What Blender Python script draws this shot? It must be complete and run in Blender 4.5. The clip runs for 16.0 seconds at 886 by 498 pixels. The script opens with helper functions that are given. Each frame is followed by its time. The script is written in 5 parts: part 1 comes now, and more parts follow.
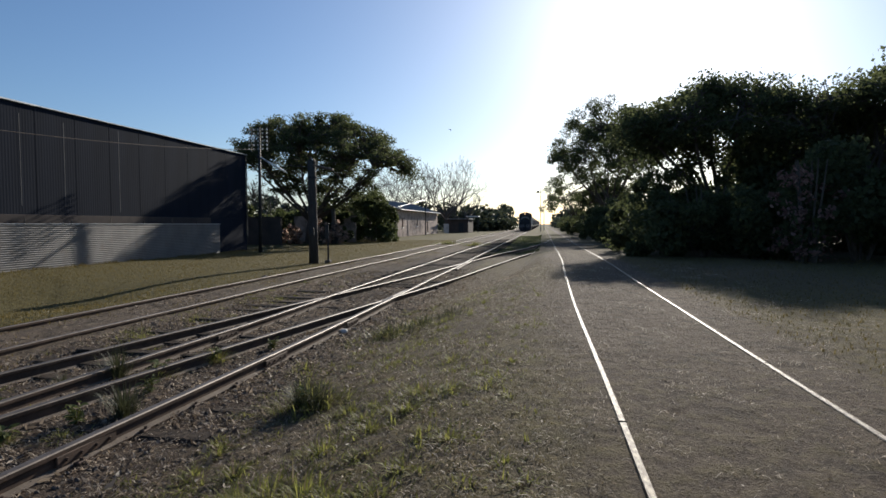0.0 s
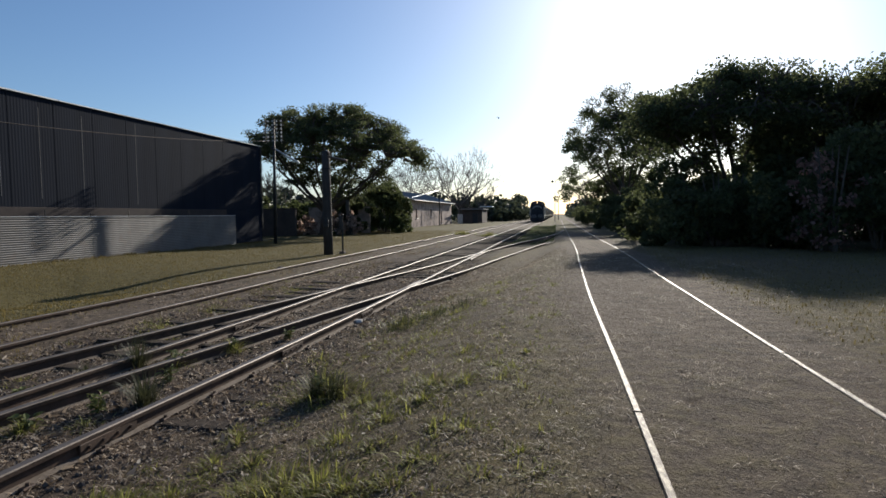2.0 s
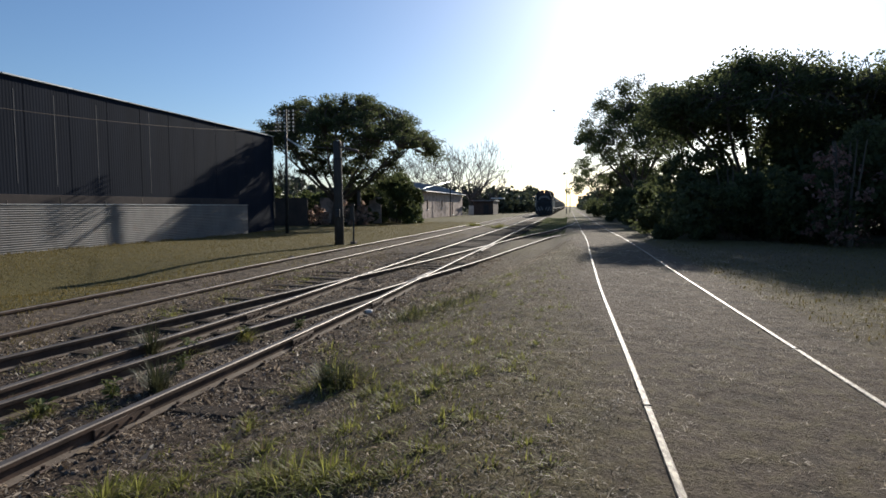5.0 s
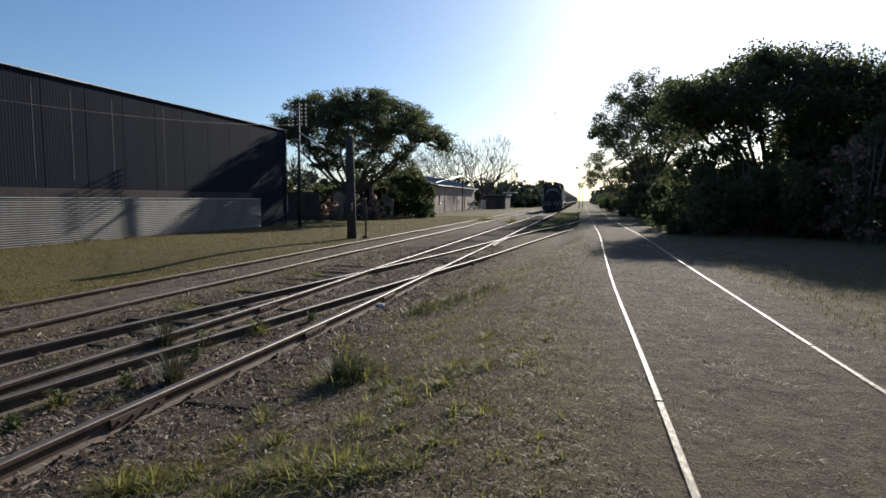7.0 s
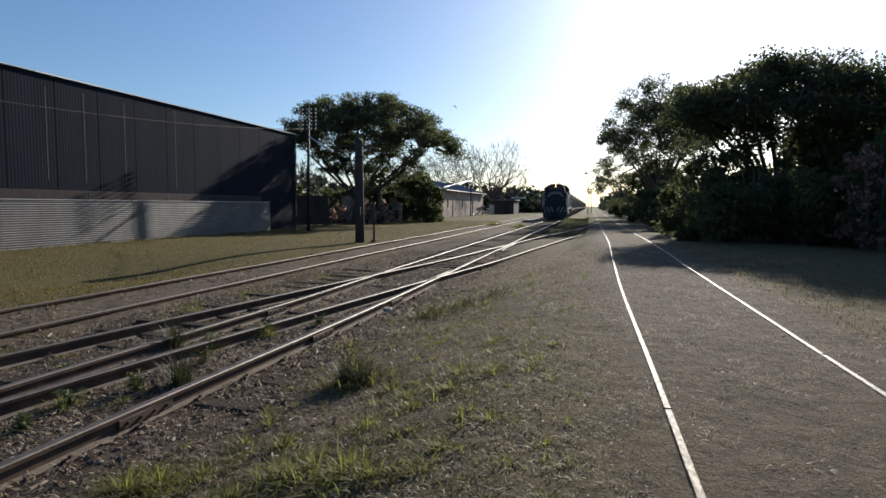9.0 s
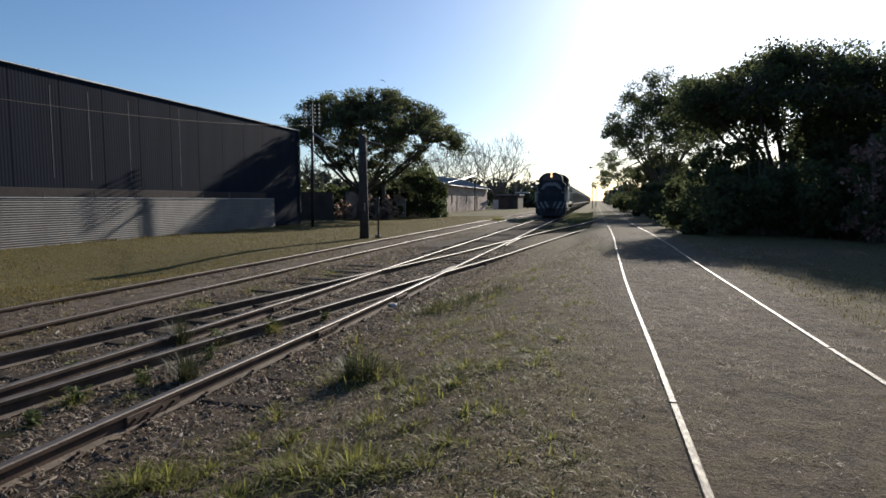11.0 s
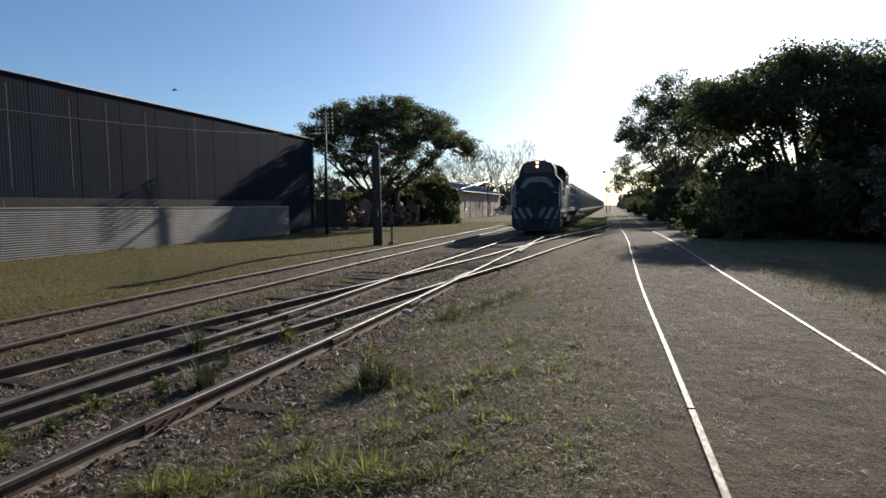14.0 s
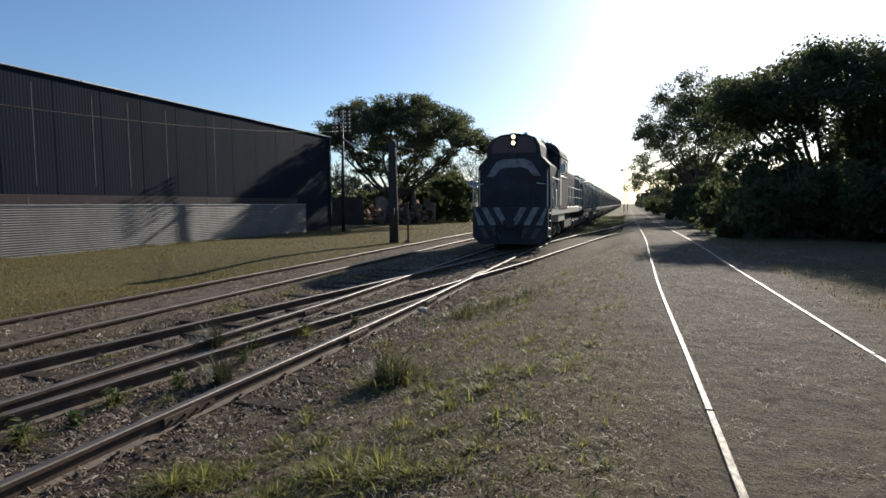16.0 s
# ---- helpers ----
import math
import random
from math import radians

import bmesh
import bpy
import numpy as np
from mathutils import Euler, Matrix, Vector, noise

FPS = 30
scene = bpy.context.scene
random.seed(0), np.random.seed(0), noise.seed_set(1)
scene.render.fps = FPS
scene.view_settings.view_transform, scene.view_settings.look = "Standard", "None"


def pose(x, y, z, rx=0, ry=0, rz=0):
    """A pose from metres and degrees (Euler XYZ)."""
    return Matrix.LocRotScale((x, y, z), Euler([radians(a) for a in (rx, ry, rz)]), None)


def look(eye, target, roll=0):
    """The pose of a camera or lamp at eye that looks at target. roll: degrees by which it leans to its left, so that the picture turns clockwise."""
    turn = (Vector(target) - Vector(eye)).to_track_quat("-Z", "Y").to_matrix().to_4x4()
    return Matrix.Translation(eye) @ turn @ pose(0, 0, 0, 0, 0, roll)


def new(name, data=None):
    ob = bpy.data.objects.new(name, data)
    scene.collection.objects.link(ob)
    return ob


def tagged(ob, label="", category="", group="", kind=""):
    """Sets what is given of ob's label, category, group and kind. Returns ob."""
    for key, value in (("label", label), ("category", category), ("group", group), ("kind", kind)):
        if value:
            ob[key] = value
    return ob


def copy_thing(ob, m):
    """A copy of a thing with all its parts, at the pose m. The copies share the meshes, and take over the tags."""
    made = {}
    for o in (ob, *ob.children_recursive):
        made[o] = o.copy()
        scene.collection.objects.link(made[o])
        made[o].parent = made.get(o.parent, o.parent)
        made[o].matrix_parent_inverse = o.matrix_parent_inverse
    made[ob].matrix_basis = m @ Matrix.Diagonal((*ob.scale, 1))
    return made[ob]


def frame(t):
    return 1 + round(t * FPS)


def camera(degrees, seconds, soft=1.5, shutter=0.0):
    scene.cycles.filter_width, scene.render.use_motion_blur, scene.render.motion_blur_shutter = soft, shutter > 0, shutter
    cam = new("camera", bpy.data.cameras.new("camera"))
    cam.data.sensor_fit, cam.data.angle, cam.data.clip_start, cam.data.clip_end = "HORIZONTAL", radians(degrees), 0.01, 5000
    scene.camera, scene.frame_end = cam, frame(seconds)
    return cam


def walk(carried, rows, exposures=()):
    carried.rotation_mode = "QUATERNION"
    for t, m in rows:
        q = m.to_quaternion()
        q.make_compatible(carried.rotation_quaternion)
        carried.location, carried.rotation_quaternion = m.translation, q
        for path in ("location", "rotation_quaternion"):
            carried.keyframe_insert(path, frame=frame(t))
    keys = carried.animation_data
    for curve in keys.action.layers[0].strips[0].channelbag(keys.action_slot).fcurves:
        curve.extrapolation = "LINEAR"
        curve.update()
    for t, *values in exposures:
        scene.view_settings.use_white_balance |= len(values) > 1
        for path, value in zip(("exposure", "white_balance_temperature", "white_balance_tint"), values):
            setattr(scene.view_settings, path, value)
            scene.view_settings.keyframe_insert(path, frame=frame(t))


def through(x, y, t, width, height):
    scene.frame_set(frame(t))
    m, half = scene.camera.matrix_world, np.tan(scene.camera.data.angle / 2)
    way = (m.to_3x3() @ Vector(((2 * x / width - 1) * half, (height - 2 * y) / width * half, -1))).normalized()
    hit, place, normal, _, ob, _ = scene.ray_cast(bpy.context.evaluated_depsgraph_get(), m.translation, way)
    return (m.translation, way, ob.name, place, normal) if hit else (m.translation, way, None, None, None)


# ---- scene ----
cam = camera(75.2, 16.0, soft=1.6)
EYE = (0.0, 0.0, 1.25)
PATH = (
    (0.0, -2.45, 0.30, 9.88), (0.5, -2.92, 0.83, 10.62), (1.0, -2.82, 0.75, 10.81), (1.5, -3.21, 0.55, 11.40),
    (2.0, -3.39, 0.62, 11.26), (2.5, -3.64, 0.64, 11.04), (3.0, -4.23, 0.37, 11.02), (3.5, -4.67, 0.50, 11.59),
    (4.0, -4.25, 0.17, 12.57), (6.5, -4.32, 0.02, 11.94), (7.0, -4.83, 0.00, 13.54), (7.5, -3.80, -0.24, 13.52),
    (8.0, -3.81, -0.46, 13.87), (8.5, -4.08, -0.39, 14.15), (9.0, -4.37, -0.40, 14.37), (11.5, -4.81, 0.32, 15.13),
    (12.0, -4.55, 0.30, 15.84), (12.5, -4.30, 0.26, 15.81), (13.0, -4.15, 0.40, 16.23), (13.5, -4.30, 0.63, 16.43),
    (14.0, -4.22, 0.61, 16.08), (14.5, -4.06, 0.56, 16.25), (15.0, -4.24, 0.60, 16.64), (15.5, -4.42, 0.99, 17.16),
    (16.0, -4.39, 0.43, 17.69))
walk(cam, [(t, pose(*EYE, 90 + p, r, y)) for t, p, r, y in PATH], exposures=[(0.0, 0.14), (4.0, 0.28), (9.0, 0.30), (14.5, 0.35), (16.0, 0.44)])

# ---- world and sun ----
SUN_AZ, SUN_EL = 11.0, 21.5          # degrees clockwise from +y, and above the horizon
world = bpy.data.worlds.new("sky")
scene.world = world
world.use_nodes = True
wn = world.node_tree.nodes
sky = wn.new("ShaderNodeTexSky")
sky.sky_type = "NISHITA"
sky.sun_disc = False
sky.sun_elevation, sky.sun_rotation = radians(SUN_EL), radians(SUN_AZ)
sky.air_density, sky.dust_density, sky.ozone_density, sky.altitude = 1.0, 0.76, 5.4, 20
world.node_tree.links.new(sky.outputs["Color"], wn["Background"].inputs["Color"])
wn["Background"].inputs["Strength"].default_value = 0.098

sun = new("sun", bpy.data.lights.new("sun", "SUN"))
sun.data.energy, sun.data.angle, sun.data.color = 5.0, radians(0.6), (1.0, 0.93, 0.82)
_d = Vector((math.sin(radians(SUN_AZ)) * math.cos(radians(SUN_EL)), math.cos(radians(SUN_AZ)) * math.cos(radians(SUN_EL)), math.sin(radians(SUN_EL))))
sun.matrix_world = look(_d * 100, (0, 0, 0))


# ---- materials ----
def surface(name, dark, light, rough=0.8, metal=0.0, fine=40.0, coarse=3.0, bump=0.3, stain=None, amount=0.35, spec=0.5, stretch=(1, 1, 1), height=0.01):
    """A two-scale procedural surface: coarse patches, fine grain, optional stains, bump."""
    m = bpy.data.materials.new(name)
    m.use_nodes = True
    nt, link = m.node_tree, m.node_tree.links.new
    bsdf = nt.nodes["Principled BSDF"]
    co = nt.nodes.new("ShaderNodeTexCoord")
    mp = nt.nodes.new("ShaderNodeMapping")
    mp.inputs["Scale"].default_value = stretch
    link(co.outputs["Object"], mp.inputs["Vector"])
    na, nb = nt.nodes.new("ShaderNodeTexNoise"), nt.nodes.new("ShaderNodeTexNoise")
    na.inputs["Scale"].default_value, na.inputs["Detail"].default_value = coarse, 5
    nb.inputs["Scale"].default_value, nb.inputs["Detail"].default_value = fine, 4
    for n in (na, nb):
        link(mp.outputs["Vector"], n.inputs["Vector"])
    add = nt.nodes.new("ShaderNodeMath")
    add.operation = "MULTIPLY_ADD"
    link(na.outputs["Fac"], add.inputs[0])
    add.inputs[1].default_value = 0.6
    half = nt.nodes.new("ShaderNodeMath")
    half.operation = "MULTIPLY"
    half.inputs[1].default_value = 0.4
    link(nb.outputs["Fac"], half.inputs[0])
    link(half.outputs[0], add.inputs[2])
    ramp = nt.nodes.new("ShaderNodeMapRange")
    ramp.inputs["From Min"].default_value, ramp.inputs["From Max"].default_value = 0.36, 0.64
    link(add.outputs[0], ramp.inputs["Value"])
    mix = nt.nodes.new("ShaderNodeMix")
    mix.data_type = "RGBA"
    mix.inputs["A"].default_value, mix.inputs["B"].default_value = (*dark, 1), (*light, 1)
    link(ramp.outputs["Result"], mix.inputs["Factor"])
    out = mix.outputs["Result"]
    if stain:
        ns = nt.nodes.new("ShaderNodeTexNoise")
        ns.inputs["Scale"].default_value, ns.inputs["Detail"].default_value = coarse * 1.7, 6
        link(mp.outputs["Vector"], ns.inputs["Vector"])
        rs = nt.nodes.new("ShaderNodeMapRange")
        rs.inputs["From Min"].default_value, rs.inputs["From Max"].default_value = 0.62 - amount * 0.3, 0.78 - amount * 0.3
        link(ns.outputs["Fac"], rs.inputs["Value"])
        ms = nt.nodes.new("ShaderNodeMix")
        ms.data_type = "RGBA"
        link(rs.outputs["Result"], ms.inputs["Factor"])
        link(out, ms.inputs["A"])
        ms.inputs["B"].default_value = (*stain, 1)
        out = ms.outputs["Result"]
    link(out, bsdf.inputs["Base Color"])
    rr = nt.nodes.new("ShaderNodeMapRange")
    rr.inputs["To Min"].default_value, rr.inputs["To Max"].default_value = max(rough - 0.1, 0.05), min(rough + 0.1, 1)
    link(nb.outputs["Fac"], rr.inputs["Value"])
    link(rr.outputs["Result"], bsdf.inputs["Roughness"])
    bsdf.inputs["Metallic"].default_value = metal
    bsdf.inputs["Specular IOR Level"].default_value = spec
    if bump:
        b = nt.nodes.new("ShaderNodeBump")
        b.inputs["Strength"].default_value, b.inputs["Distance"].default_value = bump, height
        link(add.outputs[0], b.inputs["Height"])
        link(b.outputs["Normal"], bsdf.inputs["Normal"])
    return m


def leafy(name, dark, light, through=0.45, rough=0.55):
    """Leaf or blade: colour varies from leaf to leaf, light passes through it."""
    m = bpy.data.materials.new(name)
    m.use_nodes = True
    nt, link = m.node_tree, m.node_tree.links.new
    bsdf = nt.nodes["Principled BSDF"]
    geo = nt.nodes.new("ShaderNodeNewGeometry")
    mix = nt.nodes.new("ShaderNodeMix")
    mix.data_type = "RGBA"
    mix.inputs["A"].default_value, mix.inputs["B"].default_value = (*dark, 1), (*light, 1)
    link(geo.outputs["Random Per Island"], mix.inputs["Factor"])
    link(mix.outputs["Result"], bsdf.inputs["Base Color"])
    bsdf.inputs["Roughness"].default_value = rough
    bsdf.inputs["Specular IOR Level"].default_value = 0.3
    tr = nt.nodes.new("ShaderNodeBsdfTranslucent")
    link(mix.outputs["Result"], tr.inputs["Color"])
    ms = nt.nodes.new("ShaderNodeMixShader")
    ms.inputs[0].default_value = through
    link(bsdf.outputs[0], ms.inputs[1])
    link(tr.outputs[0], ms.inputs[2])
    link(ms.outputs[0], nt.nodes["Material Output"].inputs["Surface"])
    return m


def glowing(name, colour, strength):
    m = bpy.data.materials.new(name)
    m.use_nodes = True
    b = m.node_tree.nodes["Principled BSDF"]
    b.inputs["Base Color"].default_value = (*colour, 1)
    b.inputs["Emission Color"].default_value = (*colour, 1)
    b.inputs["Emission Strength"].default_value = strength
    return m


def ground_surface():
    """Earth, dry turf, lawn and ballast, mixed by the mesh's own zone values."""
    m = bpy.data.materials.new("ground")
    m.use_nodes = True
    nt, link = m.node_tree, m.node_tree.links.new
    bsdf = nt.nodes["Principled BSDF"]
    co = nt.nodes.new("ShaderNodeTexCoord")

    def tex(scale, detail=6):
        n = nt.nodes.new("ShaderNodeTexNoise")
        n.inputs["Scale"].default_value, n.inputs["Detail"].default_value, n.inputs["Roughness"].default_value = scale, detail, 0.65
        link(co.outputs["Object"], n.inputs["Vector"])
        return n.outputs["Fac"]

    def ranged(v, a, b):
        n = nt.nodes.new("ShaderNodeMapRange")
        n.inputs["From Min"].default_value, n.inputs["From Max"].default_value = a, b
        link(v, n.inputs["Value"])
        return n.outputs["Result"]

    def blend(f, a, b):
        n = nt.nodes.new("ShaderNodeMix")
        n.data_type = "RGBA"
        link(f, n.inputs["Factor"])
        for key, v in (("A", a), ("B", b)):
            if isinstance(v, tuple):
                n.inputs[key].default_value = (*v, 1)
            else:
                link(v, n.inputs[key])
        return n.outputs["Result"]

    def zone(name):
        n = nt.nodes.new("ShaderNodeAttribute")
        n.attribute_name = name
        return n.outputs["Fac"]

    fine, mid, big = tex(55), tex(6), tex(0.7, 4)
    earth = blend(ranged(mid, 0.35, 0.65), (0.078, 0.057, 0.040), (0.148, 0.112, 0.080))
    earth = blend(ranged(tex(2.3, 5), 0.52, 0.66), earth, (0.058, 0.045, 0.033))
    earth = blend(ranged(fine, 0.52, 0.72), earth, (0.25, 0.195, 0.14))
    turf = blend(ranged(mid, 0.35, 0.65), (0.066, 0.056, 0.018), (0.130, 0.104, 0.036))
    turf = blend(ranged(fine, 0.5, 0.75), turf, (0.17, 0.15, 0.07))
    stones = blend(ranged(fine, 0.35, 0.65), (0.030, 0.020, 0.014), (0.095, 0.066, 0.047))
    wob = nt.nodes.new("ShaderNodeMath")
    wob.operation = "MULTIPLY_ADD"
    link(mid, wob.inputs[0])
    wob.inputs[1].default_value = 0.9
    link(zone("lawn"), wob.inputs[2])
    col = blend(ranged(wob.outputs[0], 0.62, 1.05), earth, turf)
    wob2 = nt.nodes.new("ShaderNodeMath")
    wob2.operation = "MULTIPLY_ADD"
    link(big, wob2.inputs[0])
    wob2.inputs[1].default_value = 0.8
    link(zone("ballast"), wob2.inputs[2])
    col = blend(ranged(wob2.outputs[0], 0.75, 1.25), col, stones)
    link(col, bsdf.inputs["Base Color"])
    bsdf.inputs["Roughness"].default_value = 0.95
    bsdf.inputs["Specular IOR Level"].default_value = 0.2
    b = nt.nodes.new("ShaderNodeBump")
    b.inputs["Strength"].default_value, b.inputs["Distance"].default_value = 0.8, 0.03
    link(fine, b.inputs["Height"])
    b2 = nt.nodes.new("ShaderNodeBump")
    b2.inputs["Strength"].default_value, b2.inputs["Distance"].default_value = 0.6, 0.12
    link(mid, b2.inputs["Height"])
    link(b2.outputs["Normal"], b.inputs["Normal"])
    link(b.outputs["Normal"], bsdf.inputs["Normal"])
    return m


GROUND = ground_surface()
RUST = surface("rusty_rail", (0.045, 0.028, 0.020), (0.115, 0.070, 0.048), 0.75, 0.2, 60, 6, 0.3)
STEEL = surface("polished_rail", (0.080, 0.064, 0.052), (0.150, 0.124, 0.104), 0.56, 0.42, 90, 8, 0.12)
BRIGHT = surface("bright_rail", (0.125, 0.102, 0.074), (0.34, 0.290, 0.220), 0.54, 0.15, 120, 9, 1.0, stain=(0.075, 0.052, 0.036), amount=0.75, spec=0.3, stretch=(2.2, 0.8, 1))
DULL = surface("worn_rail", (0.085, 0.066, 0.054), (0.155, 0.125, 0.105), 0.58, 0.4, 90, 8, 0.15)
DUST = surface("dusty_rail_foot", (0.095, 0.072, 0.054), (0.185, 0.145, 0.112), 0.9, 0.0, 60, 7, 0.4)
LENS = leafy("lamp_glass", (0.55, 0.55, 0.53), (0.75, 0.75, 0.72), 0.75, 0.2)
TIMBER = surface("weathered_sleeper", (0.016, 0.012, 0.010), (0.085, 0.066, 0.051), 0.95, 0, 34, 5, 1.0, stretch=(1, 9, 9), spec=0.12, height=0.02)
DARKSHEET = surface("dark_painted_sheet", (0.0082, 0.0122, 0.0215), (0.0128, 0.0180, 0.0305), 0.88, 0.0, 30, 0.6, 0.1, stretch=(1, 3, 0.3), spec=0.10)
GALV = surface("galvanised_sheet", (0.115, 0.108, 0.102), (0.175, 0.165, 0.155), 0.68, 0.15, 25, 1.2, 0.1, stain=(0.15, 0.13, 0.115), amount=0.2)
TRIMWHITE = surface("pale_flashing", (0.55, 0.55, 0.54), (0.72, 0.72, 0.70), 0.5, 0.2, 20, 2, 0.1)
REDBRICK = surface("red_brick_base", (0.030, 0.022, 0.020), (0.050, 0.036, 0.033), 0.9, 0, 30, 3, 0.4)
PLASTER = surface("pink_plaster", (0.40, 0.30, 0.25), (0.52, 0.40, 0.34), 0.9, 0, 18, 0.8, 0.3, stain=(0.24, 0.19, 0.16), amount=0.4)
ROOFING = surface("grey_sheet_roof", (0.20, 0.20, 0.20), (0.30, 0.295, 0.29), 0.80, 0.0, 12, 0.8, 0.2, stain=(0.16, 0.10, 0.07), amount=0.2)
DARKWALL = surface("dark_brick_wall", (0.055, 0.042, 0.036), (0.105, 0.078, 0.064), 0.95, 0, 18, 1.2, 0.5)
POLEWOOD = surface("dark_pole_timber", (0.030, 0.026, 0.023), (0.068, 0.058, 0.050), 0.9, 0, 40, 5, 0.6, stretch=(6, 6, 0.6))
DARKMETAL = surface("dark_metal", (0.030, 0.030, 0.032), (0.060, 0.058, 0.056), 0.6, 0.5, 30, 4, 0.2)
PALEMETAL = surface("pale_metal", (0.50, 0.50, 0.48), (0.66, 0.66, 0.64), 0.4, 0.4, 30, 4, 0.1)
BARK = surface("bark", (0.055, 0.043, 0.034), (0.120, 0.098, 0.080), 0.95, 0, 22, 4, 0.8, stretch=(4, 4, 0.8))
PALEBARK = surface("grey_bark", (0.060, 0.050, 0.043), (0.120, 0.104, 0.090), 0.95, 0, 22, 4, 0.6, stretch=(4, 4, 0.8))
LEAF_A = leafy("tree_leaf", (0.055, 0.070, 0.030), (0.125, 0.140, 0.062), 0.68)
LEAF_B = leafy("hedge_leaf", (0.055, 0.070, 0.030), (0.125, 0.140, 0.062), 0.68)
LEAF_C = leafy("airy_leaf", (0.055, 0.070, 0.026), (0.125, 0.145, 0.060), 0.55)
LEAF_PALM = leafy("palm_leaf", (0.085, 0.085, 0.030), (0.150, 0.145, 0.060), 0.5)
LEAF_DRY = leafy("faded_leaf", (0.26, 0.165, 0.125), (0.56, 0.41, 0.33), 0.5)
LEAF_RED = leafy("blossom", (0.14, 0.070, 0.055), (0.36, 0.22, 0.18), 0.55)
LEAF_FAR = leafy("far_leaf", (0.045, 0.056, 0.034), (0.095, 0.108, 0.066), 0.3)
DULLGRASS = leafy("dull_blade", (0.036, 0.040, 0.020), (0.100, 0.102, 0.048), 0.35)
GRASS = leafy("green_blade", (0.128, 0.138, 0.032), (0.360, 0.352, 0.100), 0.62)
TURF = leafy("lawn_blade", (0.102, 0.079, 0.023), (0.226, 0.172, 0.060), 0.45)
PALESTRAW = leafy("pale_straw", (0.30, 0.23, 0.165), (0.80, 0.68, 0.53), 0.62)
STRAW = leafy("dry_litter", (0.050, 0.036, 0.026), (0.40, 0.32, 0.24), 0.4)
DRYBLADE = leafy("dry_blade", (0.115, 0.092, 0.056), (0.285, 0.228, 0.142), 0.45)
PALESTONE = surface("white_stone", (0.42, 0.385, 0.35), (0.66, 0.62, 0.58), 0.9, 0, 60, 9, 0.4)
PEBBLE = leafy("ballast_stone", (0.048, 0.038, 0.031), (0.150, 0.122, 0.100), 0.0, 0.8)


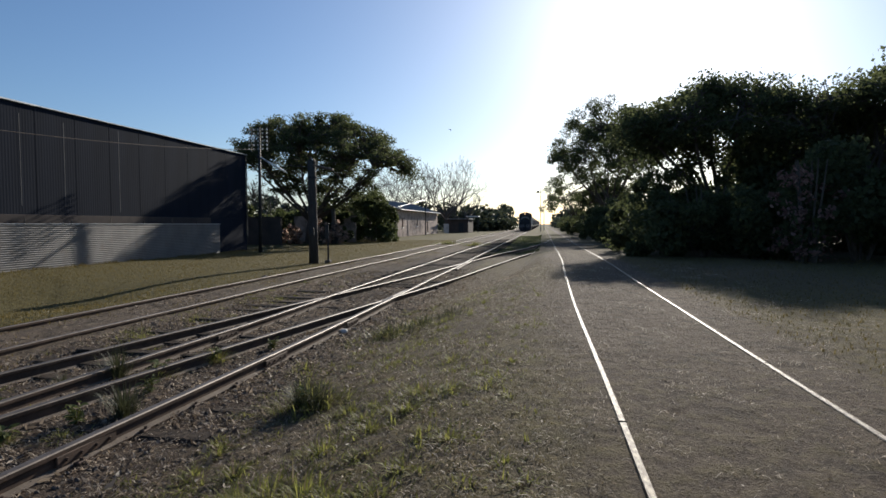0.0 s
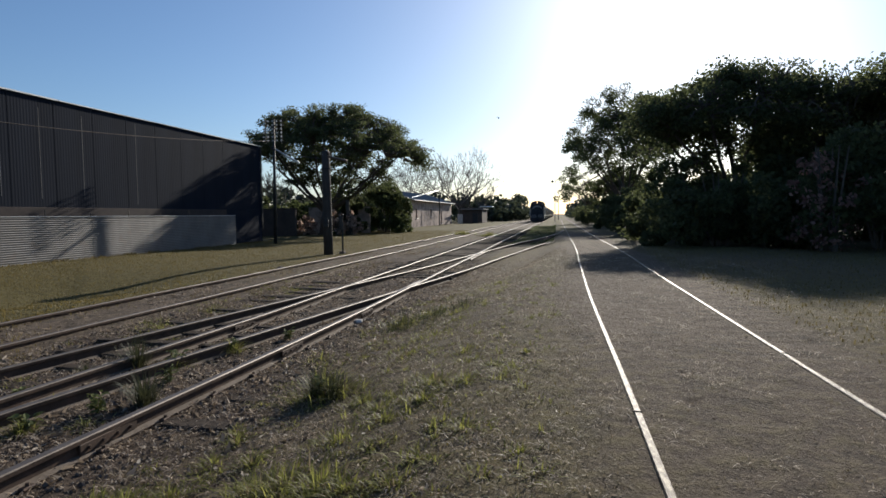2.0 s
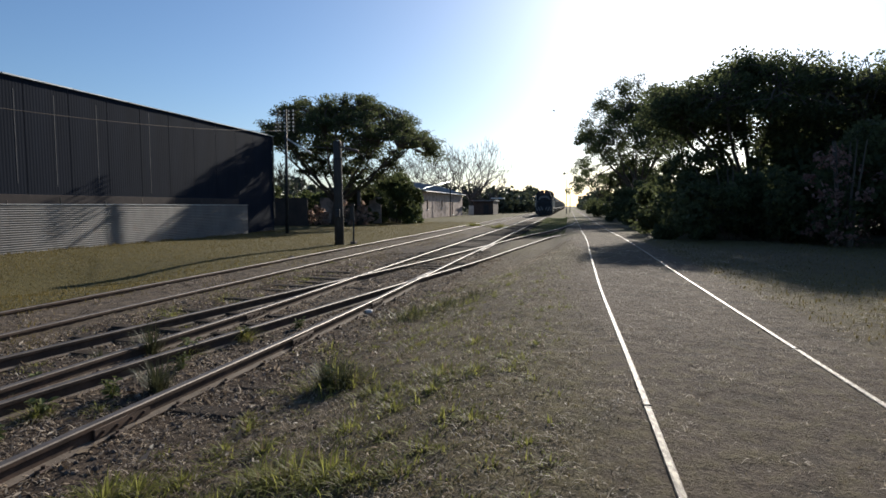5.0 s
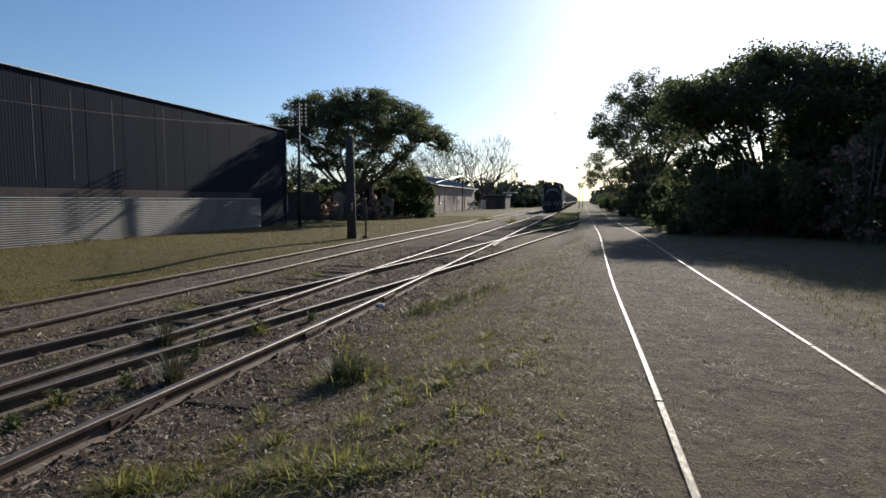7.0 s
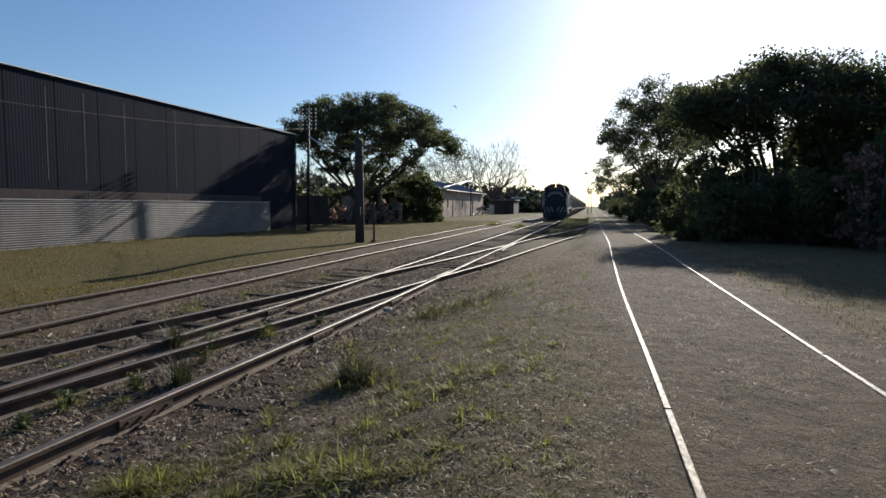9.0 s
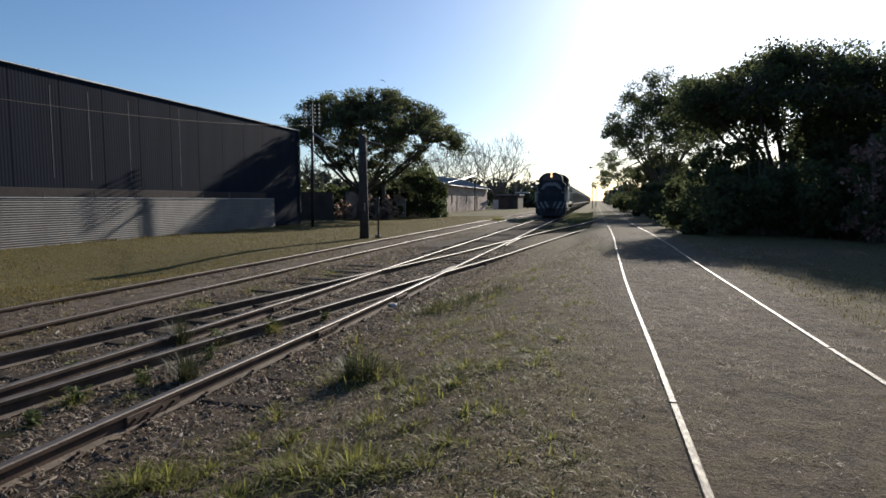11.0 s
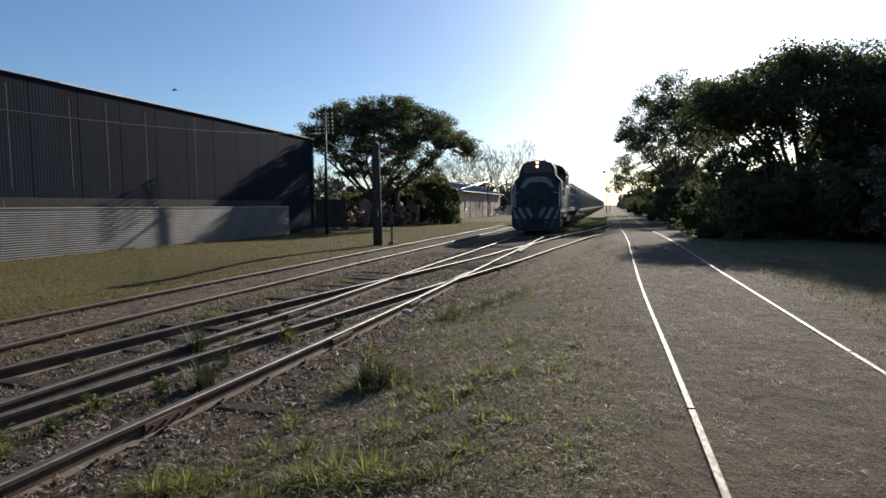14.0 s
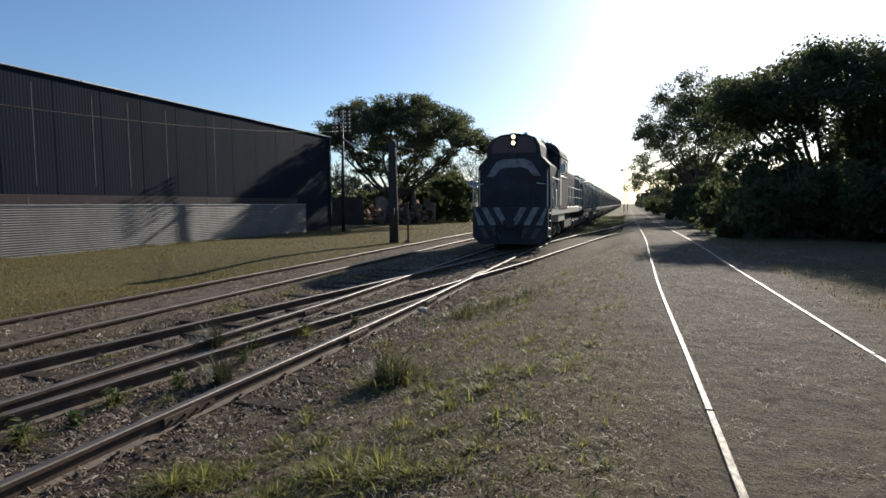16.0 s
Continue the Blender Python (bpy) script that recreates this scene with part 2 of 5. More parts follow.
# ---- mesh helpers ----
class Shape:
    """Collects vertices and faces for one mesh."""

    def __init__(self):
        self.v, self.f, self.m = [], [], []

    def add(self, verts, faces, mat=0):
        n = len(self.v)
        self.v += [tuple(p) for p in verts]
        self.f += [tuple(i + n for i in q) for q in faces]
        self.m += [mat] * len(faces)
        return self

    def box(self, c, s, ch=0.0, mat=0, turn=None):
        """A box with chamfered edges: centre, full sizes, chamfer."""
        a, b, d = (x / 2 for x in s)
        if ch <= 0:
            vs = [(i * a, j * b, k * d) for i in (-1, 1) for j in (-1, 1) for k in (-1, 1)]
            fs = [(0, 1, 3, 2), (4, 6, 7, 5), (0, 4, 5, 1), (2, 3, 7, 6), (0, 2, 6, 4), (1, 5, 7, 3)]
        else:
            vs, idx = [], {}
            for i in (-1, 1):
                for j in (-1, 1):
                    for k in (-1, 1):
                        idx[i, j, k] = len(vs)
                        vs += [(i * a, j * (b - ch), k * (d - ch)), (i * (a - ch), j * b, k * (d - ch)), (i * (a - ch), j * (b - ch), k * d)]
            fs = []
            ring = ((-1, -1), (1, -1), (1, 1), (-1, 1))
            for e in (-1, 1):
                fs.append(tuple(idx[e, p, q] for p, q in ring))
                fs.append(tuple(idx[p, e, q] + 1 for p, q in ring))
                fs.append(tuple(idx[p, q, e] + 2 for p, q in ring))
                for g in (-1, 1):
                    fs.append((idx[e, g, -1], idx[e, g, 1], idx[e, g, 1] + 1, idx[e, g, -1] + 1))
                    fs.append((idx[e, -1, g], idx[e, 1, g], idx[e, 1, g] + 2, idx[e, -1, g] + 2))
                    fs.append((idx[-1, e, g] + 1, idx[1, e, g] + 1, idx[1, e, g] + 2, idx[-1, e, g] + 2))
            for key, n in idx.items():
                fs.append((n, n + 1, n + 2))
        if turn is not None:
            vs = [turn @ Vector(p) for p in vs]
        return self.add([(p[0] + c[0], p[1] + c[1], p[2] + c[2]) for p in vs], fs, mat)

    def tube(self, pts, radii, seg=8, mat=0, caps=True):
        """A tapered tube along points."""
        pts = [Vector(p) for p in pts]
        if not isinstance(radii, (list, tuple)):
            radii = [radii] * len(pts)
        vs, fs = [], []
        for n, p in enumerate(pts):
            d = (pts[min(n + 1, len(pts) - 1)] - pts[max(n - 1, 0)]).normalized()
            side = d.cross(Vector((0, 0, 1)) if abs(d.z) < 0.9 else Vector((0, 1, 0))).normalized()
            up = side.cross(d)
            for k in range(seg):
                a = 2 * math.pi * k / seg
                vs.append(p + (side * math.cos(a) + up * math.sin(a)) * radii[n])
        for n in range(len(pts) - 1):
            for k in range(seg):
                fs.append((n * seg + k, n * seg + (k + 1) % seg, (n + 1) * seg + (k + 1) % seg, (n + 1) * seg + k))
        if caps:
            fs.append(tuple(range(seg))[::-1])
            fs.append(tuple((len(pts) - 1) * seg + k for k in range(seg)))
        return self.add(vs, fs, mat)

    def extrude(self, profile, y0, y1, mat=0, axis="y"):
        """A closed profile of (a, z) drawn out from y0 to y1 (axis y), or of (y, z) from x0 to x1 (axis x)."""
        n = len(profile)
        if axis == "y":
            vs = [(a, y0, z) for a, z in profile] + [(a, y1, z) for a, z in profile]
        else:
            vs = [(y0, a, z) for a, z in profile] + [(y1, a, z) for a, z in profile]
        fs = [(k, (k + 1) % n, n + (k + 1) % n, n + k) for k in range(n)]
        fs += [tuple(range(n))[::-1], tuple(range(n, 2 * n))]
        return self.add(vs, fs, mat)


def mesh_of(shape, name, mats, smooth=False, fix=True):
    me = bpy.data.meshes.new(name)
    me.from_pydata(shape.v, [], shape.f)
    for m in (mats if isinstance(mats, (list, tuple)) else [mats]):
        me.materials.append(m)
    me.polygons.foreach_set("material_index", shape.m)
    if smooth:
        me.polygons.foreach_set("use_smooth", [True] * len(me.polygons))
    if fix:
        bm = bmesh.new()
        bm.from_mesh(me)
        bmesh.ops.recalc_face_normals(bm, faces=bm.faces)
        bm.to_mesh(me)
        bm.free()
    me.update()
    return me


def part(name, shape, mats, parent=None, label="", smooth=False, fix=True):
    """One mesh object from a Shape (or a ready mesh), under its thing."""
    me = shape if isinstance(shape, bpy.types.Mesh) else mesh_of(shape, name, mats, smooth, fix)
    ob = new(name, me)
    if parent is not None:
        ob.parent = parent
    if label:
        tagged(ob, label)
    return ob


def thing(name, label, category, group="", m=None):
    ob = tagged(new(name), label, category, group)
    ob.empty_display_size = 0.2
    if m is not None:
        ob.matrix_basis = m
    return ob


def flakes(points, size, rng, mat, name, flat=0.0, long=1.6):
    """Many single leaves (rhombs) at points, as one mesh. size: one number or one per leaf."""
    n = len(points)
    u = rng.normal(size=(n, 3))
    u[:, 2] *= 1 - flat
    u /= np.linalg.norm(u, axis=1)[:, None]
    w = rng.normal(size=(n, 3))
    w[:, 2] *= 1 - flat
    w -= u * (w * u).sum(1)[:, None]
    w /= np.linalg.norm(w, axis=1)[:, None] + 1e-9
    s = (np.ones(n) * size * rng.uniform(0.6, 1.3, n))[:, None]
    a, b = u * s * 0.5 * long, w * s * 0.5
    v = np.stack([points - a, points + b - a * 0.1, points + a, points - b - a * 0.1], 1).reshape(-1, 3)
    me = bpy.data.meshes.new(name)
    me.vertices.add(4 * n)
    me.vertices.foreach_set("co", v.astype(np.float32).ravel())
    me.loops.add(4 * n)
    me.loops.foreach_set("vertex_index", np.arange(4 * n, dtype=np.int32))
    me.polygons.add(n)
    me.polygons.foreach_set("loop_start", np.arange(0, 4 * n, 4, dtype=np.int32))
    me.polygons.foreach_set("loop_total", np.full(n, 4, dtype=np.int32))
    me.materials.append(mat)
    me.update(calc_edges=True)
    return me


def blades(base, height, width, rng, mat, name, lean=0.5):
    """Grass blades: bent narrow strips, two faces each, rooted at base points."""
    n = len(base)
    a = rng.uniform(0, 2 * math.pi, n)
    side = np.stack([np.cos(a), np.sin(a), np.zeros(n)], 1)
    out = np.stack([-np.sin(a), np.cos(a), np.zeros(n)], 1)
    h = (np.ones(n) * height * rng.uniform(0.5, 1.25, n))[:, None]
    w = (np.ones(n) * width)[:, None] * side * 0.5
    k = rng.uniform(0.1, 1.0, n)[:, None] * lean
    up = np.array([0, 0, 1.0])
    mid = base + up * h * np.maximum(0.62 - 0.12 * k, 0.3) + out * h * k * 0.3
    tip = base + up * h * np.maximum(1 - 0.42 * k, 0.25) + out * h * k * 0.95
    v = np.stack([base - w, base + w, mid + w * 0.8, mid - w * 0.8, tip], 1).reshape(-1, 3)
    i = np.arange(n) * 5
    loops = np.stack([i, i + 1, i + 2, i + 3, i + 3, i + 2, i + 4], 1).ravel()
    starts = np.stack([np.arange(n) * 7, np.arange(n) * 7 + 4], 1).ravel()
    me = bpy.data.meshes.new(name)
    me.vertices.add(5 * n)
    me.vertices.foreach_set("co", v.astype(np.float32).ravel())
    me.loops.add(7 * n)
    me.loops.foreach_set("vertex_index", loops.astype(np.int32))
    me.polygons.add(2 * n)
    me.polygons.foreach_set("loop_start", starts.astype(np.int32))
    me.polygons.foreach_set("loop_total", np.tile([4, 3], n).astype(np.int32))
    me.materials.append(mat)
    me.update(calc_edges=True)
    return me


def arching(base, out, length, width, lean, mat, name):
    """Long grass blades that rise and arch over along out: three bent faces each."""
    n = len(base)
    up = np.array([0, 0, 1.0])
    side = np.stack([-out[:, 1], out[:, 0], np.zeros(n)], 1)
    L, k = length[:, None], lean[:, None]
    rows = []
    for f, w in ((0.0, 1.0), (0.35, 0.9), (0.7, 0.6)):
        p = base + up * L * (f - 0.45 * k * f * f) + out * L * k * (0.35 * f + 0.6 * f * f)
        rows += [p - side * width * w * 0.5, p + side * width * w * 0.5]
    rows.append(base + up * L * np.maximum(1 - 0.55 * k, 0.05) + out * L * k * 0.95)
    v = np.stack(rows, 1).reshape(-1, 3)
    i = (np.arange(n) * 7)[:, None]
    loops = (i + np.array([0, 1, 3, 2, 2, 3, 5, 4, 4, 5, 6])[None]).ravel()
    starts = ((np.arange(n) * 11)[:, None] + np.array([0, 4, 8])[None]).ravel()
    me = bpy.data.meshes.new(name)
    me.vertices.add(7 * n)
    me.vertices.foreach_set("co", v.astype(np.float32).ravel())
    me.loops.add(11 * n)
    me.loops.foreach_set("vertex_index", loops.astype(np.int32))
    me.polygons.add(3 * n)
    me.polygons.foreach_set("loop_start", starts.astype(np.int32))
    me.polygons.foreach_set("loop_total", np.tile([4, 4, 3], n).astype(np.int32))
    me.materials.append(mat)
    me.update(calc_edges=True)
    return me


# ---- ground ----
LOW, RAIL_TOP = -0.42, -0.28


def smooth01(a):
    a = np.clip(a, 0, 1)
    return a * a * (3 - 2 * a)


def waves(x, y):
    """Gentle unevenness of the ground, a few centimetres."""
    return (0.5 * np.sin(x * 1.7 + 0.6 * np.sin(y * 0.9)) * np.sin(y * 1.3 + 0.4 * x) + 0.3 * np.sin(3.9 * x + 1.1 * y) * np.sin(3.1 * y - 0.7 * x)
            + 0.2 * np.sin(8.3 * x - 2.1 * y) * np.sin(7.1 * y + 1.9 * x))


# centre line of the connecting track: y, x
SPUR = [(-10, -6.0), (-4, -5.72), (0, -5.45), (4, -5.03), (8, -4.46), (12, -3.83), (16, -3.20), (21, -2.60), (28, -1.64), (33, -0.45), (38, 0.35), (46, 1.05), (54, 1.2225), (62, 1.2225)]


def dip(y):
    """The embedded track sinks a little further along."""
    return -0.14 * smooth01((np.asarray(y, float) - 16) / 20)


def height(x, y):
    x, y = np.asarray(x, float), np.asarray(y, float)
    crest = -0.15 + 0.45 * smooth01((y - 12) / 16)
    foot = -2.75 + 1.75 * smooth01((y - 8) / 14)
    side = smooth01((crest - x) / (crest - foot))
    fall = LOW * side + dip(y) * (1 - side)
    calm = np.clip(1 - np.hypot(x, y) / 120, 0, 1)
    bumps = waves(x, y) * 0.022 * calm
    near_rails = np.exp(-((np.abs(x - 1.2225) - 0.7325) / 0.10) ** 2)
    siding = 0.075 * np.exp(-((x + 7.33) / 1.25) ** 4)
    lane = np.interp(y, [p[0] for p in SPUR], [p[1] for p in SPUR])
    spur_bed = 0.075 * np.exp(-((x - lane) / 1.15) ** 4) * smooth01((y - 13) / 5) * (1 - smooth01((y - 30) / 6))
    main_bed = 0.06 * np.exp(-((x + 4.03) / 1.2) ** 4) * smooth01((y - 10) / 6)
    hollow = -0.33 * np.exp(-((x + 11.8) / 1.9) ** 2 - ((y - 12.0) / 3.4) ** 2)
    return fall + hollow + bumps * (1 - 0.9 * near_rails) + siding + np.maximum(spur_bed, main_bed) - 0.004


def steps(parts):
    out = [parts[0][0]]
    for a, b, s in parts:
        n = max(1, round((b - a) / s))
        out += [a + (b - a) * (k + 1) / n for k in range(n)]
    return np.array(out)


def build_ground():
    xs = steps([(-1500, -200, 130), (-200, -40, 8), (-40, -12, 0.7), (-12, 4, 0.10), (4, 14, 0.35), (14, 60, 2.5), (60, 200, 14), (200, 1500, 130)])
    ys = steps([(-300, -20, 28), (-20, 0.5, 1.0), (0.5, 14, 0.10), (14, 40, 0.4), (40, 120, 2.5), (120, 400, 14), (400, 2500, 150)])
    gx, gy = np.meshgrid(xs, ys)
    rng = np.random.default_rng(3)
    gz = height(gx, gy)
    near = (gx > -12) & (gx < 4) & (gy > 0.5) & (gy < 14)
    rough = np.where(near, rng.normal(0, 0.006, gx.shape), 0)
    rough *= 1 - np.exp(-((np.abs(gx - 1.22) - 0.72) / 0.10) ** 2)
    gz = gz + rough
    v = np.stack([gx, gy, gz], 2).reshape(-1, 3)
    ny, nx = gx.shape
    i = (np.arange(ny - 1)[:, None] * nx + np.arange(nx - 1)[None, :]).ravel()
    f = np.stack([i, i + 1, i + nx + 1, i + nx], 1)
    me = bpy.data.meshes.new("ground")
    me.vertices.add(len(v))
    me.vertices.foreach_set("co", v.astype(np.float32).ravel())
    me.loops.add(4 * len(f))
    me.loops.foreach_set("vertex_index", f.astype(np.int32).ravel())
    me.polygons.add(len(f))
    me.polygons.foreach_set("loop_start", np.arange(0, 4 * len(f), 4, dtype=np.int32))
    me.polygons.foreach_set("loop_total", np.full(len(f), 4, dtype=np.int32))
    me.polygons.foreach_set("use_smooth", np.ones(len(f), bool))
    x, y = v[:, 0], v[:, 1]
    def rise(v, at, wide=0.9):
        return smooth01((v - at) / wide + 0.5)

    lawn = 0.12 + 0.63 * rise(-x, 8.6, 0.5) + 0.22 * rise(x, -2.9) * rise(-x, -0.2) + 0.30 * rise(x, 2.6) + 0.4 * rise(y, 45, 6) * rise(x, -3) * rise(-x, -2)
    lawn = lawn + 0.12 * np.sin(x * 0.8 + 1) * np.sin(y * 0.5)
    ballast = 0.75 * rise(x, -6.2, 0.6) * rise(-x, 2.3, 0.7) * rise(-y, -30, 4) + 0.25 * rise(x, -9, 0.6) * rise(-x, 6.0, 0.6)
    for name, val in (("lawn", lawn), ("ballast", ballast)):
        at = me.attributes.new(name, "FLOAT", "POINT")
        at.data.foreach_set("value", val.astype(np.float32))
    me.materials.append(GROUND)
    me.update(calc_edges=True)
    tagged(new("ground", me), "brown trodden earth with patchy dry grass and lawn", "ground", kind="structure")


build_ground()


# ---- tracks ----
UNDERGAP = surface("joint_shadow_steel", (0.020, 0.016, 0.013), (0.035, 0.028, 0.022), 0.9, 0.0, 60, 8, 0.1)
RAIL_PROFILE = [(-0.066, 0.0), (0.066, 0.0), (0.066, 0.010), (0.012, 0.026), (0.009, 0.092), (0.034, 0.104), (0.036, 0.132), (0.028, 0.140), (-0.028, 0.140),
                (-0.036, 0.132), (-0.034, 0.104), (-0.009, 0.092), (-0.012, 0.026), (-0.066, 0.010)]


def rail_shape(line, top, slim=1.0):
    """A flat-bottomed rail swept along (x, y) points, its running surface at height top."""
    s, n = Shape(), len(RAIL_PROFILE)
    vs, fs, ms = [], [], []
    for k, (x, y) in enumerate(line):
        x0, y0 = line[max(k - 1, 0)]
        x1, y1 = line[min(k + 1, len(line) - 1)]
        d = Vector((x1 - x0, y1 - y0)).normalized()
        for a, z in RAIL_PROFILE:
            vs.append((x + d.y * a * slim, y - d.x * a * slim, top - 0.140 + z))
    for k in range(len(line) - 1):
        for j in range(n):
            fs.append((k * n + j, k * n + (j + 1) % n, (k + 1) * n + (j + 1) % n, (k + 1) * n + j))
            ms.append(1 if j in (6, 7, 8) else 2 if j in (2, 12) else 0)
    fs += [tuple(range(n))[::-1], tuple((len(line) - 1) * n + j for j in range(n))]
    s.add(vs, fs)
    s.m = ms + [0, 0]
    return s


def straight(x, y0, y1, wobble=0.012, seed=0):
    ys = [y0] + [y for y in np.arange(math.ceil(y0), min(y1, 60), 1.0)] + [y for y in np.arange(60, y1, 12.0)] + [y1]
    return [(x + wobble * math.sin(0.31 * y + seed) + 0.5 * wobble * math.sin(0.83 * y + 2 * seed), y) for y in ys]


def fishplate(parent, x, y, top, side):
    s = Shape()
    s.box((side * 0.030, 0, -0.075), (0.022, 0.55, 0.075), 0.004)
    for k in (-0.2, -0.07, 0.07, 0.2):
        s.tube([(side * 0.035, k, -0.075), (side * 0.062, k, -0.075)], 0.014, 6)
    ob = part("fishplate", s, RUST, parent, "bolted rusty joint plate")
    ob.location = (x, y, top)
    return ob


SLEEPER_MESHES = []
for k in range(5):
    rng = random.Random(40 + k)
    s = Shape().box((0, 0, 0), (2.45 + rng.uniform(-0.15, 0.1), 0.23 + rng.uniform(-0.03, 0.02), 0.14), 0.02)
    s.v = [(x, y + rng.uniform(-0.008, 0.008), z + rng.uniform(-0.006, 0.006)) for x, y, z in s.v]
    SLEEPER_MESHES.append(mesh_of(s, "sleeper", TIMBER))
LONG_SLEEPERS = []
for k in range(4):
    rng = random.Random(60 + k)
    s = Shape().box((0, 0, 0), (3.5 + rng.uniform(-0.25, 0.2), 0.24 + rng.uniform(-0.03, 0.03), 0.15), 0.025)
    s.v = [(x, y + rng.uniform(-0.012, 0.012), z + rng.uniform(-0.010, 0.010)) for x, y, z in s.v]
    LONG_SLEEPERS.append(mesh_of(s, "sleeper", TIMBER))
CLIP = Shape()
for sx in (-1, 1):
    CLIP.box((sx * 0.082, 0, 0.012), (0.05, 0.09, 0.024), 0.006)
    CLIP.tube([(sx * 0.088, 0.0, 0.0), (sx * 0.088, 0.0, 0.045)], 0.013, 6)
CLIP_MESH = mesh_of(CLIP, "rail_clip", RUST)


def sleepers(track, centre, y0, y1, gap, top, seed, clips=False):
    rng = random.Random(seed)
    y = y0
    while y < y1:
        x = centre(y)
        turn = math.atan2(centre(y + 0.5) - centre(y - 0.5), 1.0)
        ob = part("sleeper", rng.choice(LONG_SLEEPERS if clips else SLEEPER_MESHES), None, track)
        ob.matrix_basis = pose(x + rng.uniform(-0.05, 0.05), y, top - 0.07 + rng.uniform(-0.012, 0.008), 0, (0.7 if clips else 0.0) + rng.uniform(-0.6, 0.6), -math.degrees(turn) + rng.uniform(-1.5, 1.5))
        if clips and y < 16:
            for sx in (-0.715, 0.715):
                c = part("rail_clip", CLIP_MESH, None, track)
                c.location = (-4.03 + main_bend(y) + sx, y, RAIL_TOP - 0.138)
        y += gap + rng.uniform(-0.05, 0.05)


QUARTER = 0.715          # half of gauge plus half a rail head


def spur_x(y):
    """Centre of the curved connecting track at y."""
    if y <= SPUR[0][0]:
        return SPUR[0][1]
    for k in range(len(SPUR) - 1):
        (ya, xa), (yb, xb) = SPUR[k], SPUR[k + 1]
        if y <= yb:
            t = (y - ya) / (yb - ya)
            y0, x0 = SPUR[max(k - 1, 0)]
            y3, x3 = SPUR[min(k + 2, len(SPUR) - 1)]
            ma = (xb - x0) / (yb - y0) * (yb - ya)
            mb = (x3 - xa) / (y3 - ya) * (yb - ya)
            return (2 * t ** 3 - 3 * t * t + 1) * xa + (t ** 3 - 2 * t * t + t) * ma + (3 * t * t - 2 * t ** 3) * xb + (t ** 3 - t * t) * mb
    return SPUR[-1][1]


def build_track(name, label, xc, top, y0, y1, steel, seed, wobble=0.012, half=0.715, slim=1.0, sunk=False, bend=None):
    tr = tagged(thing(name, label, "railway track"), kind="structure")
    for sx in (-half, half):
        s = rail_shape(straight(xc + sx, y0, y1, wobble, seed + sx), top, slim)
        if sunk:
            s.v = [(x + 0.2 * float(smooth01((y - 8) / 20)), y, z + float(dip(y))) for x, y, z in s.v]
        if bend:
            s.v = [(x + bend(y), y, z) for x, y, z in s.v]
        part("rail", s, [RUST, steel, DUST], tr)
    return tr


def main_bend(y):
    """The main line bears a little towards the embedded track near the crossing."""
    return 0.2 * float(smooth01((y - 1.5) / 8))


main_track = build_track("main_track", "rusty steel rails on weathered timber sleepers", -4.03, RAIL_TOP, -12, 900, STEEL, 1, bend=main_bend)
sleepers(main_track, lambda y: -4.36, -3, 14, 0.62, -0.413, 1, True)
far_track = build_track("siding_track", "dull rails of a siding sunk in earth and grass", -7.40, RAIL_TOP, -12, 420, DULL, 5, 0.02, 0.715)
near_track = build_track("embedded_track", "bright worn rails sunk flush into trodden earth", 1.2225, 0.008, -8, 900, BRIGHT, 9, 0.009, 0.7325, 0.64, True)
spur = tagged(thing("connecting_track", "curved rails crossing the main line at a diamond", "railway track"), kind="structure")
for sx in (-QUARTER, QUARTER):
    line = []
    for y in np.arange(-10, (50.1 if sx < 0 else 36.1), 1.0):
        d = math.atan2(spur_x(y + 0.3) - spur_x(y - 0.3), 0.6)
        line.append((spur_x(y) + sx * math.cos(d), y - sx * math.sin(d)))
    s = rail_shape(line, -0.283)
    # the connecting rails climb gently to the higher embedded track
    s.v = [(x, y, z + 0.152 * float(smooth01((y - 24) / 14))) for x, y, z in s.v]
    part("rail", s, [RUST, STEEL, DUST], spur)
sleepers(main_track, lambda y: -3.83, 14.5, 60, 0.62, -0.35, 4)
for x, y, side in ((-3.315, 3.6, 1), (-3.315, 6.4, 1), (-4.745, 7.7, 1), (-3.315, 9.0, 1), (-8.115, 13.0, 1), (-4.745, 19.4, 1)):
    fishplate(main_track if x > -6 else far_track, x + (main_bend(y) if x > -6 else 0.0), y, RAIL_TOP, side)
for x, y in ((0.49, 3.70), (1.955, 5.46), (0.49, 12.4)):
    part("joint_gap", Shape().box((x, y, 0.0095 + float(dip(y))), (0.056, 0.009, 0.006), 0.0), UNDERGAP, near_track)
# check rails beside the crossing
for x, y0, y1 in ((-3.40, 11.2, 13.2), (-3.17, 19.5, 23.5)):
    part("check_rail", rail_shape([(x + 0.23, y0), (x + 0.2, y0 + 0.5), (x + 0.2, y1 - 0.5), (x + 0.23, y1)], RAIL_TOP - 0.004), [RUST, DULL, DUST], main_track)


